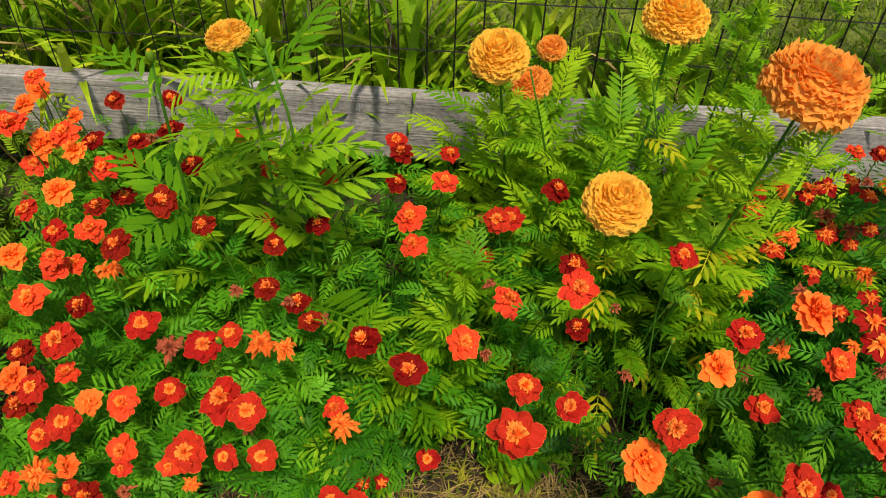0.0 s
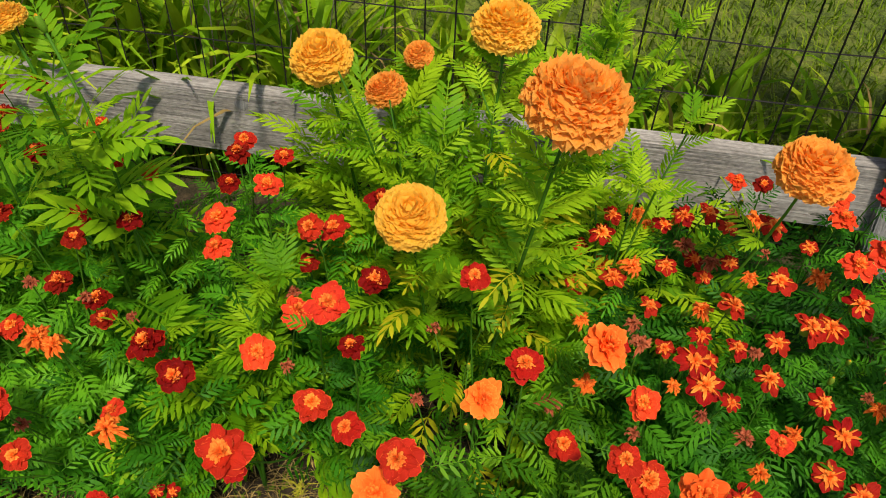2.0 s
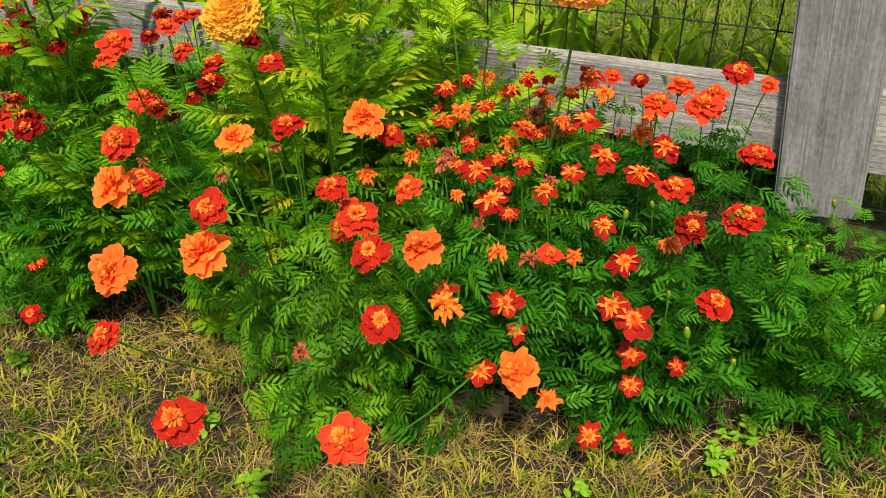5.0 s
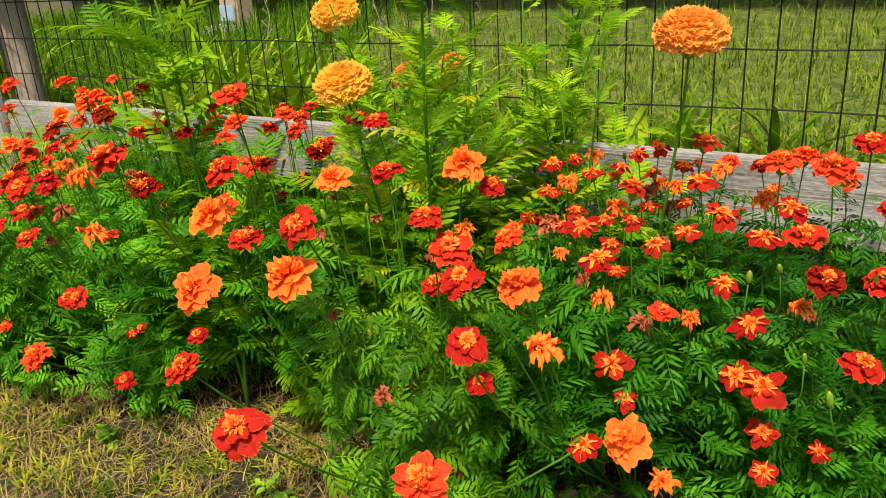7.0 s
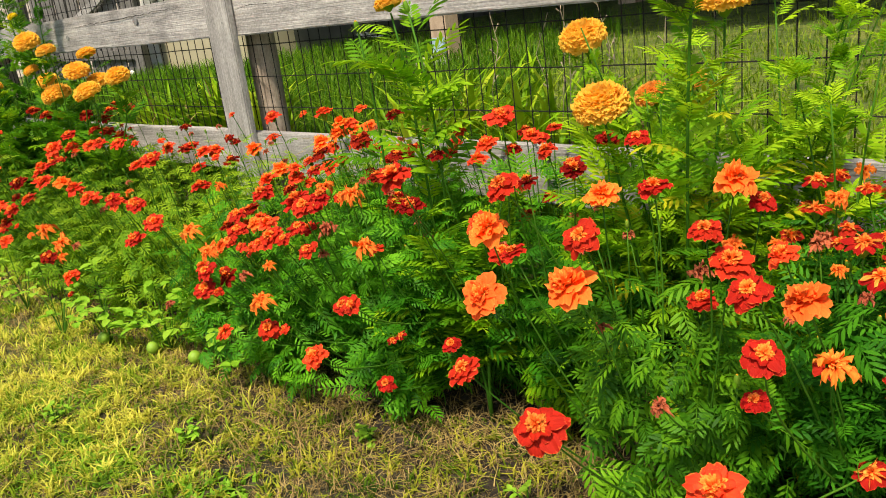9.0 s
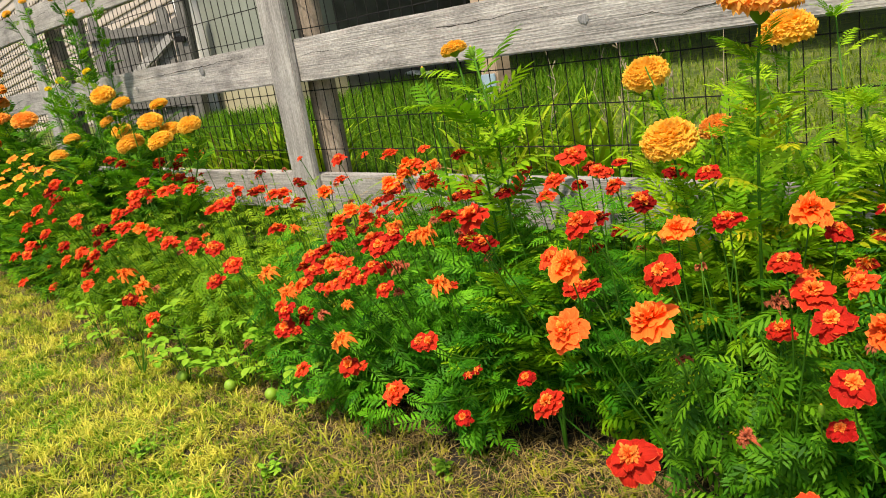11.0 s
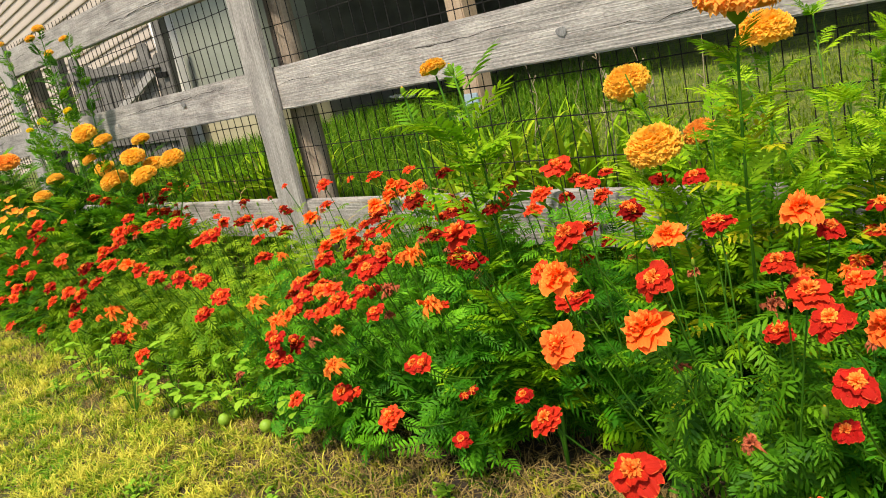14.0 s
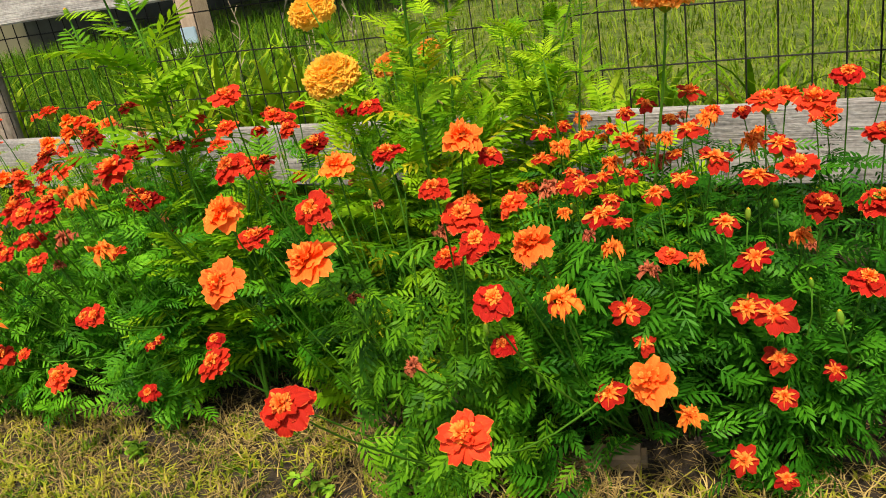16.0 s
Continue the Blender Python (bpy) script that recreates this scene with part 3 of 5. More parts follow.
def frond(V, F, m, r, length=1.0, pairs=5, slim=0.16, detail=1, droop=0.35, T=None):
    """One pinnate leaf along +x from its foot, its leaflets in even pairs in one plane, laid by the matrix m. T: takes the leaf's tone."""
    V0, F0 = [], []
    pts = []
    bend = r.uniform(-0.12, 0.12)
    for i in range(pairs + 2):
        f = i / (pairs + 1)
        pts.append(Vector((length * f, length * bend * f * f, length * (0.12 * f - droop * f * f))))
    w = 0.009 * length
    for i, p in enumerate(pts):
        V0 += [(p.x, p.y - w, p.z), (p.x, p.y + w, p.z + 0.002 * length)]
    for i in range(len(pts) - 1):
        F0.append((2 * i, 2 * i + 2, 2 * i + 3, 2 * i + 1))
    open_ = radians(r.uniform(46, 62))
    curl = r.uniform(0.05, 0.4)
    for i in range(1, pairs + 1):
        f = i / (pairs + 1)
        L = length * (0.24 + 0.17 * math.sin(math.pi * min(1.0, 0.15 + f * 0.8))) * r.uniform(0.9, 1.08)
        slope = 0.12 - 2 * droop * f
        for s in (-1, 1):
            a = (open_ - 0.25 * f + r.uniform(-0.09, 0.09)) * s
            al = Vector((math.cos(a), math.sin(a), slope * math.cos(a) + r.uniform(-0.05, 0.12))).normalized()
            up = Vector((-slope + r.uniform(-0.12, 0.12), r.uniform(-0.12, 0.12), 1))
            sd = up.cross(al).normalized()
            leaflet(V0, F0, pts[i], al, sd, al.cross(sd).normalized(), L, L * slim, 0.3, curl * r.uniform(0.6, 1.3), detail)
    al = (pts[-1] - pts[-2]).normalized()
    sd = Vector((0, 0, 1)).cross(al).normalized()
    leaflet(V0, F0, pts[-1] - al * 0.02 * length, al, sd, al.cross(sd).normalized(), length * 0.3, length * 0.3 * slim, 0.3, curl, detail)
    o = len(V)
    V.extend(tuple(m @ Vector(v)) for v in V0)
    F.extend(tuple(i + o for i in f) for f in F0)
    if T is not None:
        T.extend([r.random()] * len(V0))


def leaf_set(name, n, material, **kw):
    out = []
    for i in range(n):
        V, F = [], []
        T = []
        frond(V, F, Matrix.Identity(4), random.Random(name + str(i)), detail=1, T=T, **kw)
        out.append(mesh_of(name, V, F, material, T))
    return out


LEAF_F = leaf_set("leaf_french", 6, M_LEAF_F, pairs=5, slim=0.125)
LEAF_M = leaf_set("leaf_mid", 6, M_LEAF_M, pairs=5, slim=0.13)
LEAF_D = leaf_set("leaf_deep", 6, M_LEAF_D, pairs=5, slim=0.125)
LEAF_L = leaf_set("leaf_pale", 6, M_LEAF_L, pairs=5, slim=0.13)
LEAF_A = leaf_set("leaf_african", 6, M_LEAF_A, pairs=7, slim=0.12, droop=0.3)


def petal(B, az, r0, z0, L, W, lift, curl, r, cup=0.15, ruffle=0.08, nu=4, nv=6, notch=0.06, waist=0.4, radial=True, twist=0.0, ragged=1.0):
    """One petal that grows outward from radius r0, fixed at its foot to the bloom's middle: tone runs outward to its rim."""
    V, F, T, S, A = B
    if not V:
        V.append((0, 0, -0.03))
        T.append(0.0)
        S.append(0.5)
        A.append(0.0)
    o = len(V)
    shade = r.random()
    ca, sa = math.cos(az), math.sin(az)
    ph, fr = r.uniform(0, 6.28), r.uniform(4.0, 6.5)
    rag = [ragged * r.uniform(-0.06, 0.05) for _ in range(nv)]
    rad, z = r0, z0
    for i in range(nu):
        u = i / (nu - 1)
        if i:
            e = lift + curl * (u - 0.5 / (nu - 1))
            rad += math.cos(e) * L / (nu - 1)
            z += math.sin(e) * L / (nu - 1)
        wid = W * (waist + (1 - waist) * math.sin(min(1.0, u * 1.25) * math.pi / 2)) * (1.0 if u < 0.95 else 0.74)
        for j in range(nv):
            v = 2 * j / (nv - 1) - 1
            rr = rad - (u ** 2) * L * 0.26 * v * v
            if i == nu - 1:
                rr += L * (rag[j] - notch * (1 - abs(v)))
            zz = z + cup * W * v * v * u + ruffle * L * u * math.sin(v * fr + ph)
            x, y = rr + v * wid * math.sin(twist), v * wid * math.cos(twist)
            V.append((x * ca - y * sa, x * sa + y * ca, zz))
            S.append(shade)
            A.append(v)
            rim = 1.0 if i == nu - 1 else (0.99 if abs(v) > 0.99 and u > 0.4 else 0.0)
            T.append(max(rim, min(0.94, (math.hypot(x, y) / 0.46) if radial else u * 0.94)))
    for i in range(nu - 1):
        for j in range(nv - 1):
            a = o + i * nv + j
            F.append((a, a + nv, a + nv + 1, a + 1))
    F.append((0, o, o + nv - 1))


def bloom_mesh(kind, seed):
    """Petals of one bloom of unit diameter, facing +z; the heart is a second mesh."""
    r = random.Random(kind + str(seed))
    P, Q = ([], [], [], [], []), ([], [], [], [], [])

    def ring(n, r0, z0, L, W, lift, curl, jit=0.14, miss=0.0, **kw):
        ph = r.uniform(0, 6.28)
        for i in range(n):
            if r.random() < miss:
                continue
            s = r.uniform(1 - jit, 1 + jit)
            petal(P, ph + 2 * math.pi * i / n + r.uniform(-0.2, 0.2), r0, z0 + r.uniform(-0.015, 0.015), L * s, W * r.uniform(0.82, 1.18), lift + r.uniform(-0.2, 0.2), curl + r.uniform(-0.3, 0.3), r, **kw)

    def heart(n, R, h, L, arms=0, reach=0.2):
        """A button of short curled florets, and narrow orange petals that lie over the others like a star."""
        for i in range(n):
            a, f = r.uniform(0, 6.28), math.sqrt((i + 0.5) / n)
            petal(Q, a, R * f * 0.8, h - 0.06 * f * f, L * r.uniform(0.7, 1.25), L * r.uniform(0.22, 0.36), 1.35 - 1.1 * f + r.uniform(-0.3, 0.3), r.uniform(-1.3, 0.0), r, nu=3, nv=3, waist=0.7, radial=False, ruffle=0.2)
        ph = r.uniform(0, 6.28)
        for i in range(arms):
            petal(Q, ph + 6.28 * i / arms + r.uniform(-0.35, 0.35), R * 0.5, h - 0.05, reach * r.uniform(0.55, 1.3), r.uniform(0.016, 0.045), r.uniform(0.1, 0.5), r.uniform(-1.0, -0.3), r, nu=4, nv=3, waist=0.75, radial=False, ruffle=0.12)

    if kind in "rdfo":
        full = {"r": 0, "d": 1, "f": 1, "o": 2}[kind]
        own = dict(radial=kind != "o")
        ring(r.choice((7, 8, 9)), 0.06, -0.04, 0.44, 0.175, 0.0, -0.4, 0.18, ruffle=0.09, notch=0.1, **own)
        ring(r.choice((6, 7)), 0.05, 0.0, 0.37, 0.16, 0.15, -0.35, 0.2, 0.05, ruffle=0.1, **own)
        ring(6, 0.04, 0.03, 0.26, 0.11, 0.32, -0.3, 0.25, 0.08, ruffle=0.13, **own)
        if full:
            ring(7, 0.03, 0.05, 0.22, 0.1, 0.6, -0.4, 0.25, ruffle=0.16, **own)
        if full > 1:
            ring(9, 0.02, 0.06, 0.22, 0.09, 0.8, -0.4, 0.3, ruffle=0.22, **own)
            heart(26, 0.1, 0.16, 0.1)
        else:
            heart(58, 0.14, 0.125, 0.1, r.choice((0, 2, 3, 5)), 0.17)
    elif kind == "s":
        n = r.choice((5, 6, 7, 8))
        ring(n, 0.06, -0.02, 0.42, 0.125 + 0.022 * (8 - n), 0.05, -0.5, 0.18, 0.06, ruffle=0.07, waist=0.3)
        if seed % 2:
            ring(6, 0.05, 0.02, 0.3, 0.085, 0.3, -0.4, 0.25, 0.1, ruffle=0.1, waist=0.3)
        heart(34, 0.115, 0.09, 0.12, r.choice((7, 8, 10)), 0.32)
    elif kind in "tw":
        ring(11, 0.06, 0.0, 0.34, 0.06, 0.15, -1.3, 0.45, 0.2, ruffle=0.3, nv=4, radial=False)
        ring(12, 0.05, 0.03, 0.28, 0.05, 0.6, -1.4, 0.45, 0.12, ruffle=0.35, nv=4, radial=False)
        ring(10, 0.04, 0.06, 0.24, 0.04, 1.0, -1.2, 0.4, 0.1, ruffle=0.35, nv=4, radial=False)
        heart(24, 0.1, 0.12, 0.12)
    elif kind == "g":
        ring(6, 0.05, 0.0, 0.44, 0.2, 0.08, -0.4, ruffle=0.05, nu=3, radial=False)
        heart(14, 0.09, 0.08, 0.09)
    else:
        # a pompom of crinkled petals on a solid dome, flattened below
        n = 460
        for i in range(n):
            c = 1 - 1.36 * (i + 0.5) / n
            th = math.acos(max(-1, c))
            az = i * 2.39996 + r.uniform(-0.5, 0.5)
            th = max(0.02, th + r.uniform(-0.16, 0.16))
            R = 0.36 * math.sin(th) ** 0.9
            z = 0.19 * math.cos(th) * (1.2 if c > 0 else 1.0)
            petal(P, az, R * 0.86, z * 0.92, (0.055 + 0.03 * math.sin(th)) * r.uniform(0.75, 1.25), 0.074 * r.uniform(0.7, 1.3), math.pi / 2 - th * 0.95 + r.uniform(-0.4, 0.32), -0.5 + r.uniform(-0.7, 0.5), r, cup=r.uniform(-0.3, 0.4), ruffle=r.uniform(0.1, 0.32), nu=3, nv=5, notch=0.0, waist=0.85, radial=False, twist=r.uniform(-0.5, 0.5), ragged=0.6)
        V, F, T, S, A = P
        o, m = len(V), 16
        for i in range(8):
            th = 0.15 + 2.0 * i / 7
            for k in range(m):
                a = 2 * math.pi * k / m
                V.append((0.362 * math.sin(th) * math.cos(a), 0.362 * math.sin(th) * math.sin(a), 0.215 * math.cos(th)))
                T.append(0.6)
                S.append(0.5)
                A.append(0.0)
        F.append(tuple(range(o, o + m)))
        for i in range(7):
            for k in range(m):
                F.append((o + i * m + k, o + (i + 1) * m + k, o + (i + 1) * m + (k + 1) % m, o + i * m + (k + 1) % m))
        for k in range(m):
            F.append((0, o + 7 * m + (k + 1) % m, o + 7 * m + k))
    far = sorted(math.hypot(x, y) for x, y, z in P[0])
    q = 0.5 / far[int(len(far) * (0.985 if kind in "rdfostw" else 0.96))]
    mm = []
    for (V, F, T, S, A), nm, mt in ((P, "petals", M_PETAL[kind]), (Q, "heart", M_HEART if kind != "w" else M_PETAL["w"])):
        V = [(x * q, y * q, z * q) for x, y, z in V]
        mm.append(mesh_of(nm, V, F, mt, T, smooth=True, shade=S, across=A) if V else None)
    return mm


BLOOMS = {k: [bloom_mesh(k, i) for i in range(6 if k in "rdfos" else 3)] for k in "rdfostwAGYg"}


def lathe(name, prof, material, sides=10, rib=0.0):
    vs, fs = [], []
    for i, (rr, z) in enumerate(prof):
        for k in range(sides):
            a = 2 * math.pi * k / sides
            q = rr * (1 + rib * (1 if k % 2 else -1))
            vs.append((q * math.cos(a), q * math.sin(a), z))
    for i in range(len(prof) - 1):
        for k in range(sides):
            a, b_ = i * sides + k, i * sides + (k + 1) % sides
            fs.append((a, b_, b_ + sides, a + sides))
    return mesh_of(name, vs, fs, material, smooth=True)


CALYX = lathe("calyx", [(0.03, -0.42), (0.09, -0.36), (0.14, -0.25), (0.15, -0.12), (0.18, -0.01)], M_CALYX, 10, 0.06)
CALYX_A = lathe("calyx_wide", [(0.03, -0.34), (0.08, -0.3), (0.16, -0.2), (0.22, -0.08), (0.24, 0.0)], M_CALYX, 12, 0.05)
BUD = lathe("bud", [(0.12, -1.0), (0.36, -0.8), (0.5, -0.3), (0.5, 0.3), (0.38, 0.75), (0.2, 0.95), (0.02, 1.0)], M_CALYX, 10, 0.06)
BUD_TIP = lathe("bud_tip", [(0.3, 0.72), (0.25, 0.9), (0.12, 1.06), (0.01, 1.1)], M_PETAL["G"], 8, 0.1)


def facing(n, spin):
    z = Vector(n).normalized()
    return z.to_track_quat("Z", "Y").to_matrix().to_4x4() @ Matrix.Rotation(spin, 4, "Z")


def leaf_pose(p, out, length, r, tip=0.3, face=None):
    """A leaf at p growing along out; its upper side faces up, or along face."""
    x = (Vector(out) + Vector((r.uniform(-tip, tip), r.uniform(-tip, tip), r.uniform(-tip, tip)))).normalized()
    y = Vector(face or (0, 0, 1)).cross(x)
    y = y.normalized() if y.length > 0.05 else Vector((1, 0, 0))
    z = x.cross(y)
    m = Matrix((x, y, z)).transposed().to_4x4()
    return Matrix.Translation(p) @ m @ Matrix.Rotation(r.uniform(-0.4, 0.4), 4, "X") @ Matrix.Scale(length, 4)


def sunward(p, R, H, r):
    """The way and the face of a leaf on a bushy plant: it spreads over the plant's rounded outside and turns to the light."""
    n = Vector((p.x / R, p.y / R, 0.75 * max(p.z, 0.05) / H))
    n = n.normalized() * 0.62 + Vector((r.gauss(0, 0.34), r.gauss(0, 0.34) - 0.1, 0.6))
    n.normalize()
    a = r.gauss(0, 1.0)
    out = Vector((p.x, p.y, 0)).normalized() if math.hypot(p.x, p.y) > 0.01 else Vector((0, -1, 0))
    out = Matrix.Rotation(a, 3, "Z") @ out
    out = (out - n * out.dot(n)).normalized()
    return out, n


def add_bloom(plant, base, k, d, p, r, stem_r, lean, leaves, leaf_len):
    """Stem, bloom and calyx of one flower head; gives points along the stem for leaves."""
    p = Vector(p) - base
    if k == "b":
        nrm = Vector((r.uniform(-0.3, 0.3), r.uniform(-0.4, 0.1), 1)).normalized()
    else:
        nrm = Vector((r.uniform(-0.28, 0.28) + lean[0], lean[1] + r.uniform(-0.22, 0.18), 1.0)).normalized()
    rot = facing(nrm, r.uniform(0, 6.28))
    d = d / 1000.0
    if k == "b":
        o = put("bud", BUD, plant, Matrix.Translation(p) @ rot @ Matrix.Diagonal((d * 0.9, d * 0.9, d, 1)))
        put("bud_tip", BUD_TIP, o)
        foot = p - nrm * d
    else:
        me, hm = r.choice(BLOOMS[k])
        flat = r.uniform(0.85, 1.1)
        o = put("bloom", me, plant, Matrix.Translation(p) @ rot @ Matrix.Diagonal((d, d, d * flat, 1)))
        if hm:
            put("heart", hm, o)
        big = k in "AGY"
        put("calyx", CALYX_A if big else CALYX, o)
        foot = p - nrm * d * (0.33 if big else 0.4)
    near = 0.22 if k in "AGY" else (0.55 if p.z > 0.3 else 0.4)
    root = Vector((p.x * near + r.uniform(-0.03, 0.03), p.y * near + r.uniform(-0.03, 0.03), 0.0))
    root.z = min(0.02, foot.z - 0.03) if p.z > 0.3 else foot.z * 0.65
    root.y = max(root.y, leaf_front(base.x + root.x) + 0.16 - base.y)
    pts = []
    pull = foot - nrm * max(0.04, foot.z * (0.2 if k in "AGY" else 0.35))
    for i in range(7):
        f = i / 6
        a = root.lerp(pull, f)
        c = pull.lerp(foot, f)
        pts.append(a.lerp(c, f))
    vs, fs = tube(pts, [stem_r * (1.15 - 0.4 * i / 6) for i in range(7)], 6)
    put("stem", mesh_of("stem", vs, fs, M_STEM, smooth=True), plant)
    return pts, nrm


def dome_leaves(r, n, R, H, squash_y=1.0, low=0.12):
    """Feet and directions of leaves over a plant's rounded mass."""
    for _ in range(n):
        az, s = r.uniform(0, 2 * math.pi), r.random() ** 0.6
        el = math.asin(1 - s * (1 - low))
        q = r.uniform(0.45, 0.98) ** 0.6
        c = math.cos(el)
        p = Vector((R * q * c * math.cos(az), R * q * c * math.sin(az) * squash_y, H * q * math.sin(el) * 0.97 + 0.015))
        out = Vector((c * math.cos(az), c * math.sin(az), 0.15 + 0.55 * math.sin(el)))
        yield p, out


HEADS, PLANTS = [], []
VIEWS = [Vector(v).normalized() for v in ((0.1, -0.7, 0.75), (0.6, -0.6, 0.35))]     # blooms open to the light over lawn and sky


def hides(p):
    """Whether a leaf at p would lie over the face of a bloom, or in the bare gap of the bed."""
    if (p.z < 0.42 and math.hypot(p.x - 1.72, p.y + 0.55) < 0.09) or (p.z < 0.27 and math.hypot(p.x - 1.75, p.y + 0.42) < 0.11) or (p.z < 0.16 and math.hypot((p.x - 2.03) * 0.7, p.y + 0.58) < 0.07):
        return True
    for h, rad in HEADS:
        q = p - h
        if q.length_squared > 0.06:
            continue
        for w in VIEWS:
            s = q.dot(w)
            if -0.005 < s and (q - w * s).length < rad:
                return True
    return False


def french_marigold(bx, by, blooms, **kw):
    PLANTS.append((grow_french, bx, by, blooms, kw))


def african_marigold(bx, by, blooms, **kw):
    PLANTS.append((grow_african, bx, by, blooms, kw))


def gem_marigold(bx, by, blooms, **kw):
    PLANTS.append((grow_gem, bx, by, blooms, kw))


SIZE = {"r": 0.9, "d": 0.92, "f": 0.94, "o": 0.95, "s": 0.99, "b": 1.0}


def grow_french(bx, by, blooms, R=0.22, H=None, n=600, size=0.97):
    r = random.Random(int(bx * 1000) * 7 + int(by * 1000))
    zs = sorted(b_[4] for b_ in blooms) or [0.35]
    H = H or max(0.2, min(0.33 if by > -0.36 and 1.15 < bx < 1.65 else 0.42, zs[len(zs) * 2 // 3] - 0.015))
    base = Vector((bx, by, ground_z(bx, by) - 0.005))
    kinds = [b_[0] for b_ in blooms]
    pale = bx < 0.75
    M_OWN, LEAVES = (M_LEAF_L, LEAF_L) if pale else ((M_LEAF_D, LEAF_D) if 1.93 < bx < 2.45 else ((M_LEAF_M, LEAF_M) if 1.7 < bx < 2.45 else (M_LEAF_F, LEAF_F)))
    tint = "crimson" if kinds.count("d") * 2 > len(kinds) else ("two-toned" if kinds.count("s") * 2 > len(kinds) else "red and orange")
    plant = empty("french_marigold", base, f"bushy French marigold with {tint} blooms in the bed", "marigold", "French marigolds in the bed")
    V, F, T = [], [], []
    singles = []
    for k, d, x, y, z in blooms:
        low = z < 0.3 or y < -0.74
        lean = (0.24 * (x - bx), -0.62 if low else -0.26)
        pts, nrm = add_bloom(plant, base, k, d * SIZE.get(k, size), (x, y, z), r, 0.0013, lean, 3, 0.075)
        for i in range(10):
            q = pts[r.choice((2, 3, 3, 4, 4, 5))]
            a = r.uniform(0, 6.28)
            singles.append((q + Vector((0, 0, r.uniform(-0.02, 0.0))), Vector((math.cos(a), math.sin(a), 0.3)), r.uniform(0.034, 0.054), Vector((0.3 * math.cos(a) + r.gauss(0, 0.2), 0.3 * math.sin(a) - 0.3, 1))))
    for i in range(r.choice((3, 4, 5)) if blooms else 2):
        a, q = r.uniform(0, 6.28), R * r.uniform(0.3, 0.95)
        x, y, z = bx + q * math.cos(a), by + q * math.sin(a), H * (1.05 - 0.35 * (q / R) ** 2) + r.uniform(-0.02, 0.03)
        if y > leaf_front(x):
            k = r.choice("bbbww")
            add_bloom(plant, base, k, 20 if k == "w" else r.uniform(6, 9), (x, y, z), r, 0.0011, (0, -0.2), 0, 0)
    for p, out in dome_leaves(r, n, R, H, 0.9):
        out, n_ = sunward(p, R, H, r)
        singles.append((p, out, r.uniform(0.034, 0.06), n_))
    for i, (p, out, L, n_) in enumerate(singles):
        tip = base + p + Vector(out).normalized() * L * 0.8
        if tip.y < leaf_front(tip.x) + 0.05 * r.random() + (max(0.0, 0.16 - tip.z) * 0.5 if 1.42 < tip.x < 1.8 else 0.0):
            continue
        if r.random() > 0.12 and hides(base + p + Vector(out).normalized() * L * 0.5):
            p = p - Vector((0, 0, 0.07))
            if p.z < 0.01 or r.random() > 0.2 and hides(base + p + Vector(out).normalized() * L * 0.5):
                continue
        m = leaf_pose(p, out, L, r, 0.12, n_)
        if i % 18 == 0:
            put("leaf", LEAVES[r.randrange(6)], plant, m)
        else:
            frond(V, F, m, r, detail=0, pairs=r.choice((4, 5, 5, 6)) if bx > 0.6 else 4, slim=r.uniform(0.1, 0.15), droop=r.uniform(0.05, 0.6), T=T)
    put("foliage", mesh_of("foliage", V, F, M_OWN, T), plant, kind="stuff")
    return plant


